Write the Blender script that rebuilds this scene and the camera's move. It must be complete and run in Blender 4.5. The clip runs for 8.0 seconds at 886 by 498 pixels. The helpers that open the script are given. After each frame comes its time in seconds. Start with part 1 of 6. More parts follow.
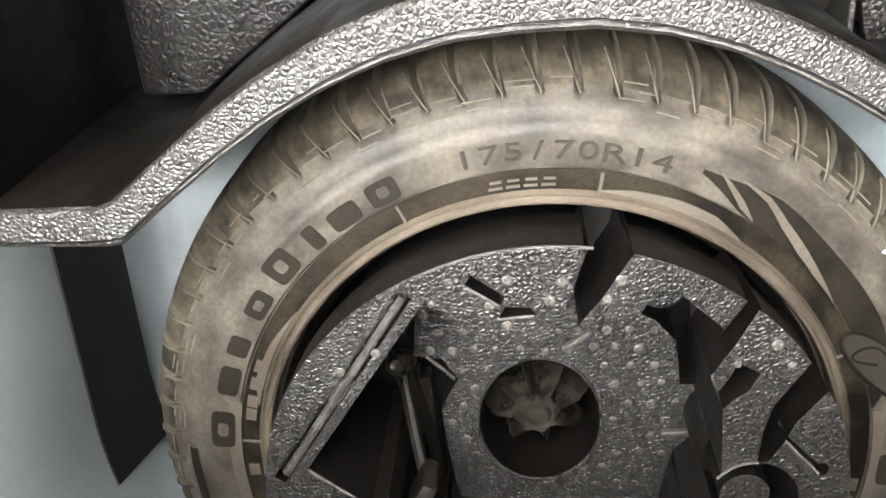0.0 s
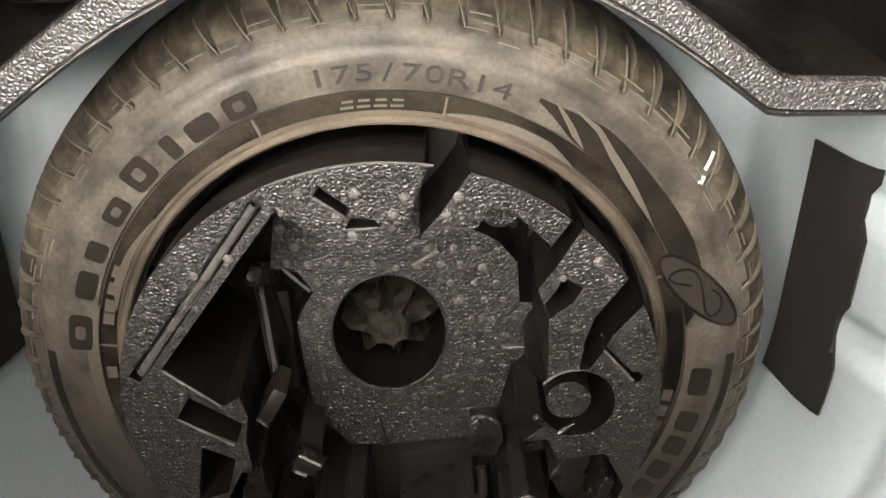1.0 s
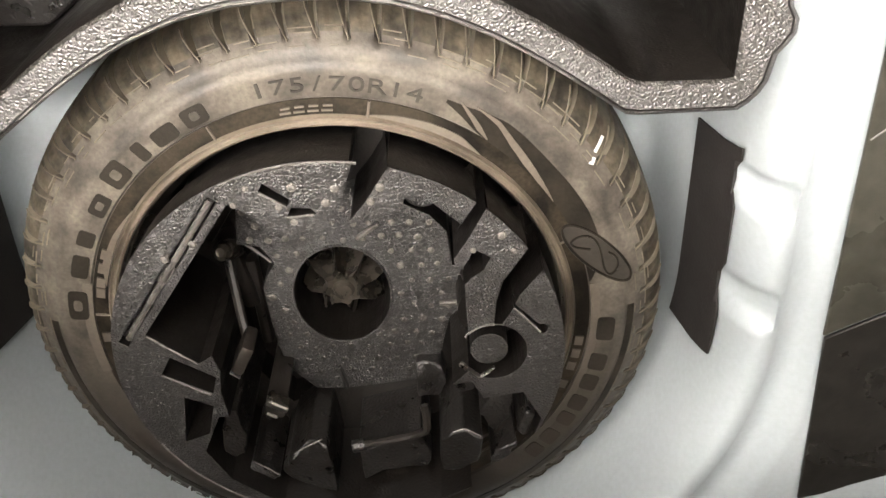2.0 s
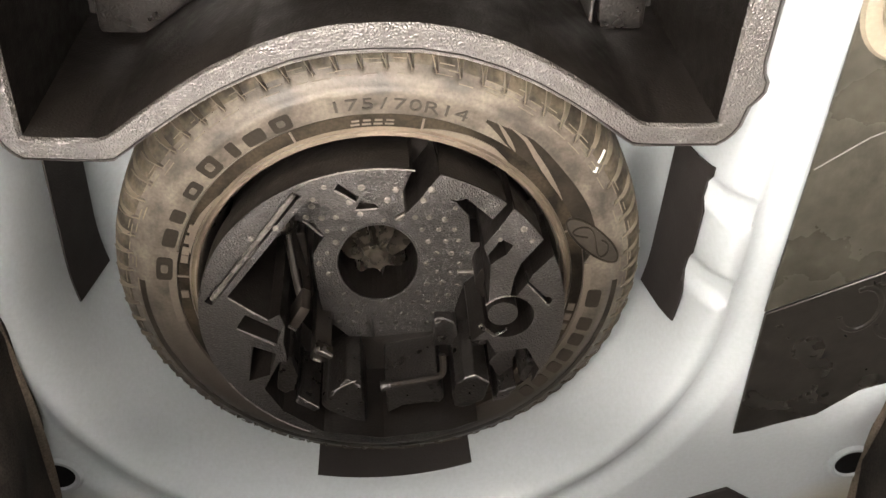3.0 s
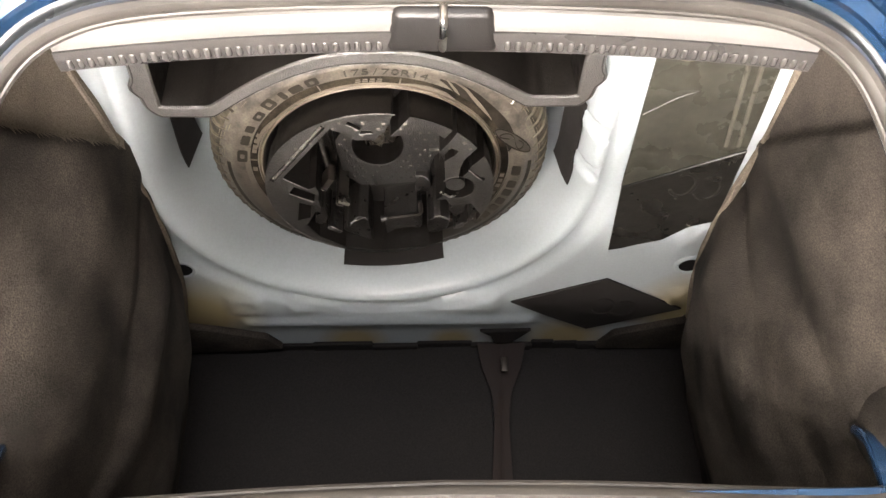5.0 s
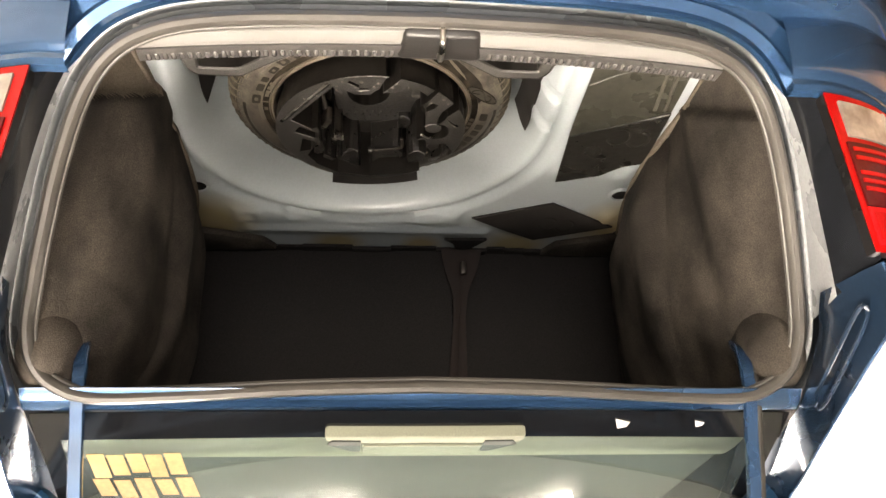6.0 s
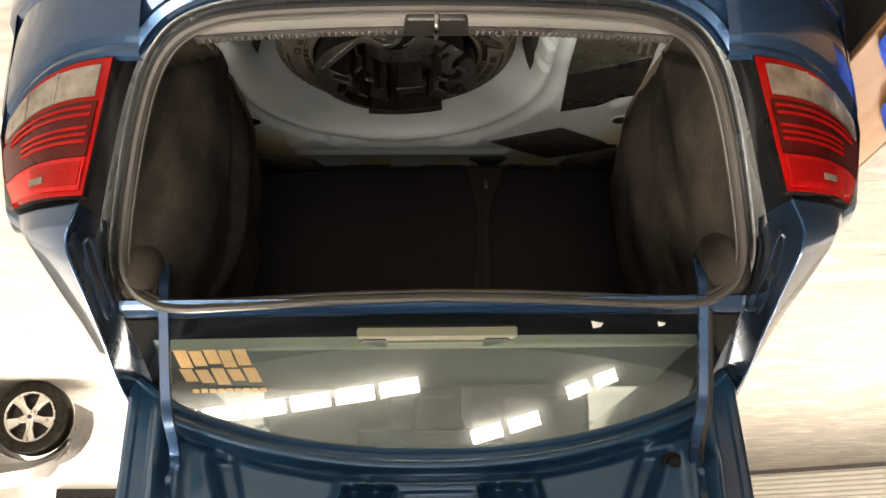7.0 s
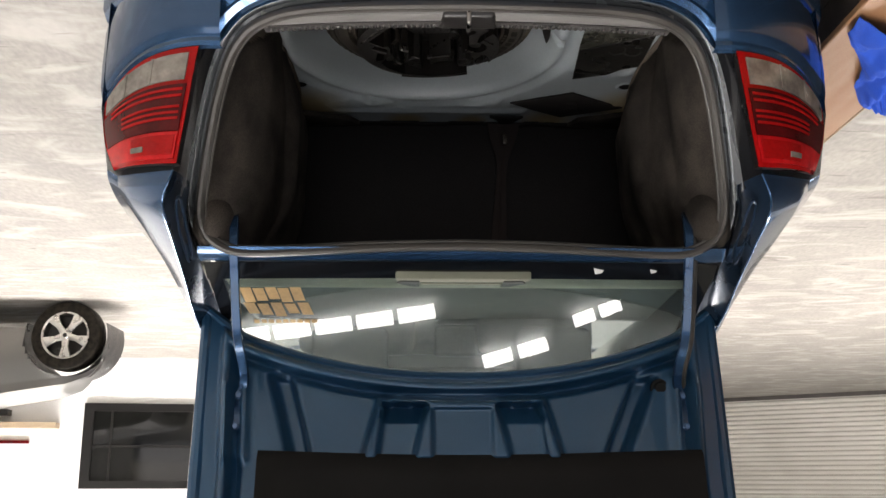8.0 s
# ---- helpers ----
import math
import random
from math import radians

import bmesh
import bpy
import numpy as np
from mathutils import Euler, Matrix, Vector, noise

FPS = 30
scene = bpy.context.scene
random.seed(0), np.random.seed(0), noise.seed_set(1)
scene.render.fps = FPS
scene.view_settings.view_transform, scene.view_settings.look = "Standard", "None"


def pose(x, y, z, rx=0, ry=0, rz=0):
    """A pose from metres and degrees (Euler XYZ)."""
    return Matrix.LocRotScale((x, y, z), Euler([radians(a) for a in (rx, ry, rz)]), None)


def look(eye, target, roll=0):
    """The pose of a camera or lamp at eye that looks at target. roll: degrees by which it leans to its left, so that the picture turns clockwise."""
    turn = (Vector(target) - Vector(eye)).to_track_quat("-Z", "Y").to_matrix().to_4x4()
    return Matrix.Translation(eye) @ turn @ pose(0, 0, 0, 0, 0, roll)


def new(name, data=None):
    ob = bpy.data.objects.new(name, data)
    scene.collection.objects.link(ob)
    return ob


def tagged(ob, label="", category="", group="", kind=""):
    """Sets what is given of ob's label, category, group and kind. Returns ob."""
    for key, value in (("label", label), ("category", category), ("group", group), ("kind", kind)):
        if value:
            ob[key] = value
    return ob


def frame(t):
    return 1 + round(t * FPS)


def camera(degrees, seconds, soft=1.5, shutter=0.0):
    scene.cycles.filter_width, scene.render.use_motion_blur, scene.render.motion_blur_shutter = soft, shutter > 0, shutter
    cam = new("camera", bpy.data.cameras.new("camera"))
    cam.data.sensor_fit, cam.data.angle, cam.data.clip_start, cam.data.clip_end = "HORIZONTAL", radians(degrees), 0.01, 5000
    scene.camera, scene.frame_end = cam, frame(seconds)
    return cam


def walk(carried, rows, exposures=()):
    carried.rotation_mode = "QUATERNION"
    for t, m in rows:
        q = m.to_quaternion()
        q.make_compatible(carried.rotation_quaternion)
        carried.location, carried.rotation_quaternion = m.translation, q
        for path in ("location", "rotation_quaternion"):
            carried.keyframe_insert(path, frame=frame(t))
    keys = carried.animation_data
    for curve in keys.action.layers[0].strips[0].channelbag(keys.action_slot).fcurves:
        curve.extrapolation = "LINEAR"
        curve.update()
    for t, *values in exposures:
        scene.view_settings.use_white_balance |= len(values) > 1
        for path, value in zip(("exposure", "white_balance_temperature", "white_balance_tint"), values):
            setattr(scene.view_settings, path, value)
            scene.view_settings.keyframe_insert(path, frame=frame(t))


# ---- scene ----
cam = camera(49.1, 8.0)
PATH = [
    (0, (0.099, -0.361, 0.959), (0.257, 0.49, -0.844), 187.8),
    (0.5, (0.085, -0.366, 0.965), (0.132, 0.52, -0.827), 181.8),
    (1, (0.066, -0.359, 1.004), (0.013, 0.592, -0.754), 177.6),
    (1.5, (0.047, -0.375, 1.034), (0.004, 0.652, -0.681), 178.0),
    (2, (-0.005, -0.454, 1.095), (-0.012, 0.626, -0.588), 178.0),
    (2.2, (-0.015, -0.488, 1.126), (-0.023, 0.617, -0.541), 177.2),
    (3.3, (0.133, -0.693, 1.249), (-0.063, 0.587, -0.274), 174.0),
    (3.5, (0.093, -0.753, 1.28), (-0.038, 0.574, -0.211), 176.4),
    (4, (0.101, -0.878, 1.316), (-0.034, 0.555, -0.073), 177.2),
    (4.5, (0.064, -1.062, 1.372), (-0.026, 0.492, 0.117), 178.1),
    (5, (0.048, -1.244, 1.444), (-0.038, 0.419, 0.337), 177.9),
    (5.2, (0.061, -1.311, 1.467), (-0.051, 0.392, 0.424), 177.7),
    (6.3, (0.15, -1.738, 1.526), (-0.068, 0.097, 0.76), 178.4),
    (6.5, (0.126, -1.805, 1.54), (-0.063, 0.058, 0.836), 179.0),
    (7, (0.044, -2.01, 1.56), (-0.017, -0.109, 0.942), 179.0),
    (7.5, (0.018, -2.192, 1.586), (0.015, -0.269, 1.036), 179.9),
    (8, (0.093, -2.369, 1.594), (0.053, -0.425, 1.127), 180.0),
]
EXPOSURES = [(0.0, 1.78, 6250, 11), (0.5, 1.79, 6400, 12), (1.0, 1.26, 6700, 13), (1.5, 1.27, 6750, 13), (2.2, 1.72, 6850, 15), (3.3, 1.59, 7050, 17), (4.0, 1.60, 7000, 17), (4.5, 1.74, 6900, 16), (5.2, 1.7, 6850, 16), (6.3, 1.05, 7700, 14), (7.0, 0.1, 7700, 14), (7.5, -0.22, 6850, 15), (8.0, -0.52, 6450, 14)]
walk(cam, [(t, look(eye, target, roll)) for t, eye, target, roll in PATH], EXPOSURES)

from mathutils import geometry

# ---- daylight ----
world = bpy.data.worlds.new("sky")
scene.world = world
world.use_nodes = True
wn = world.node_tree.nodes
sky = wn.new("ShaderNodeTexSky")
sky.sky_type, sky.sun_disc, sky.sun_elevation, sky.sun_rotation = "NISHITA", False, radians(48), radians(150)
world.node_tree.links.new(sky.outputs[0], wn["Background"].inputs[0])
wn["Background"].inputs[1].default_value = 0.1


def area_lamp(name, m, sx, sy, watts, colour=(1, 1, 1)):
    d = bpy.data.lights.new(name, "AREA")
    d.shape, d.size, d.size_y, d.energy, d.color = "RECTANGLE", sx, sy, watts, colour
    ob = new(name, d)
    ob.matrix_world = m
    return ob


# ---- materials ----
def mk(name, base, rough=0.5, metal=0.0, alt=None, scale=6.0, mix=0.5, bump=0.15, bscale=150.0, grain=0.12, coat=0.0, rvar=0.1, stretch=None, dist=0.002, spec=0.5, fine=3.0):
    """A surface with broad stains (scale per metre), fine grain and relief."""
    m = bpy.data.materials.new(name)
    m.use_nodes = True
    nt = m.node_tree
    n, l = nt.nodes, nt.links
    b = n["Principled BSDF"]
    co = n.new("ShaderNodeTexCoord")
    src = co.outputs["Object"]
    if stretch:
        mp = n.new("ShaderNodeMapping")
        mp.inputs["Scale"].default_value = stretch
        l.new(src, mp.inputs[0])
        src = mp.outputs[0]
    big, small = n.new("ShaderNodeTexNoise"), n.new("ShaderNodeTexNoise")
    for tex, sc, de in ((big, scale, 5.0), (small, bscale, fine)):
        tex.inputs["Scale"].default_value, tex.inputs["Detail"].default_value = sc, de
        l.new(src, tex.inputs["Vector"])
    ramp = n.new("ShaderNodeValToRGB")
    ramp.color_ramp.elements[0].position, ramp.color_ramp.elements[1].position = 0.5 - mix / 2, 0.5 + mix / 2
    alt = alt or tuple(c * 0.72 for c in base)
    ramp.color_ramp.elements[0].color, ramp.color_ramp.elements[1].color = (*alt, 1), (*base, 1)
    l.new(big.outputs[0], ramp.inputs[0])
    mul = n.new("ShaderNodeMapRange")
    mul.inputs[1].default_value, mul.inputs[2].default_value = 0.25, 0.75
    mul.inputs[3].default_value, mul.inputs[4].default_value = 1 - grain, 1 + grain
    l.new(small.outputs[0], mul.inputs[0])
    vm = n.new("ShaderNodeVectorMath")
    vm.operation = "SCALE"
    l.new(ramp.outputs[0], vm.inputs[0])
    l.new(mul.outputs[0], vm.inputs["Scale"])
    l.new(vm.outputs[0], b.inputs["Base Color"])
    rr = n.new("ShaderNodeMapRange")
    rr.inputs[1].default_value, rr.inputs[2].default_value = 0.3, 0.7
    rr.inputs[3].default_value, rr.inputs[4].default_value = max(0.03, rough - rvar), min(1.0, rough + rvar)
    l.new(big.outputs[0], rr.inputs[0])
    l.new(rr.outputs[0], b.inputs["Roughness"])
    b.inputs["Metallic"].default_value = metal
    b.inputs["Specular IOR Level"].default_value = spec
    b.inputs["Coat Weight"].default_value = coat
    b.inputs["Coat Roughness"].default_value = 0.06
    if bump:
        bm_ = n.new("ShaderNodeBump")
        bm_.inputs["Strength"].default_value, bm_.inputs["Distance"].default_value = bump, dist
        l.new(small.outputs[0], bm_.inputs["Height"])
        l.new(bm_.outputs[0], b.inputs["Normal"])
    return m


def rounded(m, r):
    """Softens the sharp edges of a material's surface by r metres."""
    n, l = m.node_tree.nodes, m.node_tree.links
    bv = n.new("ShaderNodeBevel")
    bv.samples = 3
    bv.inputs[0].default_value = r
    l.new(bv.outputs[0], n["Bump"].inputs["Normal"])


def polar(m, cx, cy):
    """Lets a material's stains run in arcs round a centre."""
    n, l = m.node_tree.nodes, m.node_tree.links
    big = n["Noise Texture"]
    sub, sep, ln = n.new("ShaderNodeVectorMath"), n.new("ShaderNodeSeparateXYZ"), n.new("ShaderNodeVectorMath")
    sub.operation, ln.operation = "SUBTRACT", "LENGTH"
    sub.inputs[1].default_value = (cx, cy, 0.39)
    l.new(n["Texture Coordinate"].outputs["Object"], sub.inputs[0])
    l.new(sub.outputs[0], sep.inputs[0])
    l.new(sub.outputs[0], ln.inputs[0])
    neg, at, kr, comb = n.new("ShaderNodeMath"), n.new("ShaderNodeMath"), n.new("ShaderNodeMath"), n.new("ShaderNodeCombineXYZ")
    neg.operation, at.operation, kr.operation = "MULTIPLY", "ARCTAN2", "MULTIPLY"
    neg.inputs[1].default_value, kr.inputs[1].default_value = -1.0, 7.0
    l.new(sep.outputs[1], neg.inputs[0])
    l.new(sep.outputs[0], at.inputs[0])
    l.new(neg.outputs[0], at.inputs[1])
    l.new(ln.outputs["Value"], kr.inputs[0])
    l.new(kr.outputs[0], comb.inputs[0])
    l.new(at.outputs[0], comb.inputs[1])
    l.new(comb.outputs[0], big.inputs["Vector"])


def glow(name, colour, strength):
    m = bpy.data.materials.new(name)
    m.use_nodes = True
    b = m.node_tree.nodes["Principled BSDF"]
    b.inputs["Base Color"].default_value = (*colour, 1)
    b.inputs["Emission Color"].default_value = (*colour, 1)
    b.inputs["Emission Strength"].default_value = strength
    return m


def glass(name, colour, rough=0.02, mixt=0.85, haze=0.0):
    """A thin clear sheet: mostly see-through, with a sharp reflection."""
    m = bpy.data.materials.new(name)
    m.use_nodes = True
    nt = m.node_tree
    n, l = nt.nodes, nt.links
    n.remove(n["Principled BSDF"])
    tr, gl, mx, fr = n.new("ShaderNodeBsdfTransparent"), n.new("ShaderNodeBsdfGlossy"), n.new("ShaderNodeMixShader"), n.new("ShaderNodeFresnel")
    tr.inputs[0].default_value = (*colour, 1)
    gl.inputs["Roughness"].default_value = rough
    fr.inputs[0].default_value = mixt
    l.new(fr.outputs[0], mx.inputs[0])
    # a pale diffuse layer paints the haze reflected in the pane
    df, ds = n.new("ShaderNodeBsdfDiffuse"), n.new("ShaderNodeMixShader")
    df.inputs[0].default_value = (0.66, 0.80, 0.77, 1)
    ds.inputs[0].default_value = haze
    l.new(tr.outputs[0], ds.inputs[1])
    l.new(df.outputs[0], ds.inputs[2])
    l.new(ds.outputs[0], mx.inputs[1])
    l.new(gl.outputs[0], mx.inputs[2])
    l.new(mx.outputs[0], n["Material Output"].inputs[0])
    return m


BLUE = mk("blue_metallic_paint", (0.032, 0.088, 0.19), 0.24, 0.65, alt=(0.026, 0.075, 0.165), scale=3, bump=0.0, bscale=900, grain=0.12, coat=1.0, rvar=0.04)
BLUE_IN = mk("blue_inner_paint", (0.025, 0.100, 0.205), 0.36, 0.45, alt=(0.020, 0.084, 0.175), scale=4, bump=0.03, bscale=500, grain=0.1, coat=0.9, rvar=0.05)
PRIMER = mk("grey_blue_primer_metal", (0.478, 0.53, 0.55), 0.33, 0.0, alt=(0.432, 0.478, 0.497), scale=7, mix=0.9, bump=0.05, bscale=200, grain=0.05, coat=0.3, rvar=0.03)
SILLMETAL = mk("pale_sill_plate", (0.205, 0.197, 0.188), 0.36, 0.0, alt=(0.175, 0.168, 0.16), scale=6, bump=0.03, bscale=250, grain=0.04)
RUBBER = mk("seal_rubber", (0.075, 0.068, 0.06), 0.42, alt=(0.045, 0.04, 0.036), scale=9, bump=0.08, bscale=500)
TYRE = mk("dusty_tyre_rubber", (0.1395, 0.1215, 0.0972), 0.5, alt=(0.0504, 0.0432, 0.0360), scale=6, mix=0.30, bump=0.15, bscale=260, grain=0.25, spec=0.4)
TYREMARK = mk("faint_tyre_marks", (0.026, 0.0225, 0.0185), 0.5, alt=(0.05, 0.043, 0.035), scale=30, mix=0.5, bump=0.1, bscale=300, spec=0.3)
RIMBAND = mk("smeared_rim_band", (0.008, 0.0065, 0.005), 0.55, alt=(0.034, 0.027, 0.019), scale=5, mix=0.22, bump=0.1, bscale=300, spec=0.1, grain=0.3)
TYREDARK = mk("clean_tyre_rubber", (0.0085, 0.0072, 0.006), 0.5, spec=0.12, alt=(0.030, 0.025, 0.019), scale=22, mix=0.35, bump=0.1, bscale=300)
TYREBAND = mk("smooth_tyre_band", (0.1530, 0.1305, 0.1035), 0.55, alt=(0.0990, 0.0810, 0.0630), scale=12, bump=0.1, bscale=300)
RIMPAINT = mk("black_steel_rim_paint", (0.02, 0.018, 0.016), 0.35, 0.0, alt=(0.03, 0.026, 0.022), scale=12, bump=0.05, bscale=250)
RIMEDGE = mk("dusty_rim_flange", (0.22, 0.18, 0.135), 0.38, 0.2, alt=(0.08, 0.065, 0.05), scale=12, mix=0.4, bump=0.06, bscale=250)
FOAM = mk("black_bead_foam", (0.030, 0.0272, 0.0243), 0.40, alt=(0.020, 0.018, 0.016), scale=200, mix=0.6, bump=0.36, bscale=400, grain=0.4, rvar=0.05, dist=0.004, fine=1.0, spec=0.75)
FOAMEDGE = mk("worn_edge_highlight", (0.20, 0.19, 0.175), 0.25, alt=(0.09, 0.085, 0.08), scale=80, bump=0.2, bscale=300)
LENSBRIGHT = mk("bright_red_lens", (0.60, 0.010, 0.012), 0.14, alt=(0.42, 0.006, 0.008), scale=30, mix=0.3, bump=0.1, bscale=90, rvar=0.04)
TOOLDARK = mk("oily_dark_steel", (0.026, 0.022, 0.0185), 0.36, 0.2, alt=(0.014, 0.012, 0.010), scale=50, mix=0.4, bump=0.15, bscale=300)
TOOLGREY = mk("dull_grey_steel", (0.17, 0.16, 0.145), 0.3, 0.3, alt=(0.10, 0.093, 0.085), scale=60, bump=0.1, bscale=300)
KNOB = mk("bronzed_knob", (0.12, 0.104, 0.084), 0.28, 0.6, alt=(0.03, 0.026, 0.021), scale=60, mix=0.4, bump=0.15, bscale=300)
NUB = mk("polished_rib_plastic", (0.085, 0.08, 0.076), 0.2, alt=(0.065, 0.061, 0.058), scale=9, bump=0.02, bscale=600)
TYRELETTER = mk("moulded_tyre_letters", (0.014, 0.0115, 0.009), 0.5, alt=(0.03, 0.025, 0.019), scale=16, mix=0.5, bump=0.1, bscale=300, spec=0.2)
# same foam, darkened: the shade of the recesses is put into its colour
FOAMSHADE = mk("shaded_black_foam", (0.0098, 0.0080, 0.0066), 0.45, alt=(0.0072, 0.006, 0.005), scale=60, mix=0.8, bump=0.2, bscale=300, grain=0.4, dist=0.004, fine=1.0, spec=0.4)
FOAMSTUMP = mk("darker_black_foam", (0.013, 0.0112, 0.0098), 0.34, alt=(0.008, 0.007, 0.006), scale=60, mix=0.7, bump=0.2, bscale=300, grain=0.4, spec=0.6)
GUTTER = mk("gutter_highlight", (0.42, 0.43, 0.44), 0.3, 0.2, alt=(0.28, 0.29, 0.30), scale=9, mix=0.8, bump=0.04, bscale=200, coat=0.4)
FLANGE = mk("grey_blue_sealer", (0.085, 0.09, 0.095), 0.3, 0.3, alt=(0.05, 0.055, 0.06), scale=6, bump=0.05)
FOAMGREY = mk("grey_bead_foam", (0.050, 0.045, 0.040), 0.42, alt=(0.036, 0.0325, 0.029), scale=120, mix=0.7, bump=0.32, bscale=360, grain=0.35, rvar=0.05, dist=0.004, fine=1.0, spec=1.0)
FOAMDOT = mk("worn_foam_dots", (0.21, 0.192, 0.171), 0.5, alt=(0.08, 0.073, 0.065), scale=160, mix=0.7, bump=0.3, bscale=900, grain=0.3)
FELT = mk("charcoal_felt", (0.080, 0.067, 0.056), 0.95, alt=(0.026, 0.022, 0.0187), scale=9, mix=0.32, bump=0.5, bscale=420, grain=0.5, spec=0.2)
FELTBROWN = mk("brown_felt", (0.235, 0.195, 0.152), 0.95, alt=(0.13, 0.107, 0.084), scale=12, mix=0.6, bump=0.5, bscale=420, grain=0.4, spec=0.2)
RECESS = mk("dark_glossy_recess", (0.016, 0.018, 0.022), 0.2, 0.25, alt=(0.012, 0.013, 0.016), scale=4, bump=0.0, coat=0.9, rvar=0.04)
HOUSING = mk("black_lamp_housing", (0.010, 0.009, 0.009), 0.3, scale=8, bump=0.0)
SEATCLOTH = mk("black_seat_backing", (0.0263, 0.0234, 0.0223), 0.9, alt=(0.0179, 0.0160, 0.0151), scale=9, bump=0.3, bscale=300, grain=0.25, spec=0.2)
BITUMEN = mk("olive_bitumen_pad", (0.043, 0.041, 0.033), 0.28, alt=(0.054, 0.0515, 0.041), scale=14, mix=0.9, bump=0.3, bscale=60, grain=0.35, rvar=0.08)
BITUMENDARK = mk("black_bitumen_pad", (0.017, 0.0157, 0.0137), 0.3, alt=(0.022, 0.0205, 0.0178), scale=16, mix=0.9, bump=0.3, bscale=60, grain=0.35, rvar=0.08)
BITUMENPALE = mk("pale_bitumen_fold", (0.13, 0.12, 0.095), 0.35, alt=(0.06, 0.056, 0.045), scale=30, mix=0.6, bump=0.2, bscale=120)
PLUGCREAM = mk("cream_plug_plastic", (0.27, 0.238, 0.18), 0.5, alt=(0.19, 0.165, 0.122), scale=14, mix=0.7, bump=0.1, bscale=200)
PADBLACK = mk("brown_black_felt_pad", (0.020, 0.0165, 0.0148), 0.75, alt=(0.015, 0.0124, 0.0112), scale=12, bump=0.2, bscale=400)
PLASTIC = mk("black_grained_plastic", (0.022, 0.020, 0.019), 0.34, alt=(0.017, 0.0155, 0.0145), scale=9, bump=0.25, bscale=700, spec=0.6)
PLASTICGREY = mk("grey_grained_plastic", (0.070, 0.065, 0.062), 0.33, alt=(0.055, 0.051, 0.049), scale=9, bump=0.3, bscale=600, spec=0.6)
GLOSSBLACK = mk("gloss_black", (0.008, 0.008, 0.009), 0.12, scale=8, bump=0.0, rvar=0.03)
STEEL = mk("zinc_steel", (0.62, 0.60, 0.56), 0.3, 1.0, alt=(0.45, 0.42, 0.38), scale=40, bump=0.1, bscale=400)
TOOLMETAL = mk("dark_tool_steel", (0.13, 0.115, 0.10), 0.4, 0.8, alt=(0.07, 0.055, 0.045), scale=40, bump=0.15, bscale=300)
SHELF = mk("beige_shelf_felt", (0.25, 0.255, 0.195), 0.9, alt=(0.20, 0.205, 0.155), scale=9, bump=0.3, bscale=400)
BELT = mk("brown_belt_webbing", (0.034, 0.024, 0.021), 0.8, alt=(0.022, 0.016, 0.014), scale=40, bump=0.3, bscale=700, grain=0.25, spec=0.3)
CABIN = mk("dark_cabin_trim", (0.06, 0.066, 0.066), 0.8, scale=6, bump=0.1)
DECAL = mk("orange_decal", (0.56, 0.37, 0.16), 0.5, alt=(0.45, 0.29, 0.12), scale=20, bump=0.0)
LENSRED = mk("red_lens", (0.40, 0.006, 0.006), 0.16, alt=(0.28, 0.004, 0.004), scale=14, bump=0.0, spec=0.3, rvar=0.04)
LENSDARK = mk("smoked_red_lens", (0.10, 0.006, 0.007), 0.16, alt=(0.045, 0.003, 0.003), scale=14, bump=0.0, spec=0.3, rvar=0.04)
LENSCLEAR = mk("clear_lens_over_reflector", (0.36, 0.32, 0.28), 0.18, 0.25, alt=(0.16, 0.14, 0.12), scale=18, mix=0.3, bump=0.1, bscale=120, coat=0.4)
CONCRETE = mk("stained_concrete", (0.385, 0.358, 0.32), 0.7, alt=(0.20, 0.185, 0.163), scale=1.6, mix=0.75, bump=0.2, bscale=30, grain=0.16, dist=0.004, stretch=(1.3, 0.6, 1.0))
WALLWHITE = mk("white_wall_paint", (0.82, 0.81, 0.79), 0.8, alt=(0.76, 0.75, 0.72), scale=1.0, bump=0.1, bscale=60, grain=0.03)
ROLLER = mk("cream_roller_slats", (0.62, 0.60, 0.55), 0.5, alt=(0.52, 0.5, 0.45), scale=1.2, bump=0.03, bscale=50, grain=0.04)
ROOFSHEET = mk("pale_roof_sheet", (0.52, 0.54, 0.53), 0.6, alt=(0.40, 0.42, 0.41), scale=1.0, bump=0.05)
LIDPLASTIC = mk("black_lid_trim", (0.009, 0.0085, 0.008), 0.6, scale=8, bump=0.2, bscale=600, spec=0.25)
SHELFDARK = mk("dark_shelf_felt", (0.055, 0.062, 0.056), 0.9, scale=8, bump=0.2, bscale=400)
FILL_DIM = glow("dim_fill_pane", (1.0, 0.97, 0.92), 13.0)
# the body's blue, its colour darkened where it mirrors dark surroundings
BLUE_SHADE = mk("shaded_navy_paint", (0.012, 0.028, 0.055), 0.3, 0.4, alt=(0.009, 0.022, 0.044), scale=4, bump=0.0, coat=0.6)
FILL_STRONG = glow("strong_fill_pane", (1.0, 0.97, 0.92), 55.0)
SKYLIGHT = glow("daylit_roof_sheet", (1.0, 0.97, 0.92), 22.0)
FILL_NEAR = glow("near_fill_pane", (1.0, 0.97, 0.92), 28.0)
SILVER = mk("silver_car_paint", (0.20, 0.195, 0.185), 0.4, 0.5, alt=(0.175, 0.17, 0.16), scale=2, bump=0.0, grain=0.05, coat=0.5, rvar=0.03)
ALLOY = mk("machined_alloy", (0.72, 0.70, 0.67), 0.3, 0.9, alt=(0.6, 0.58, 0.55), scale=12, bump=0.0)
WINFRAME = mk("dark_window_frame", (0.007, 0.006, 0.0055), 0.5, scale=5, bump=0.0, spec=0.3)
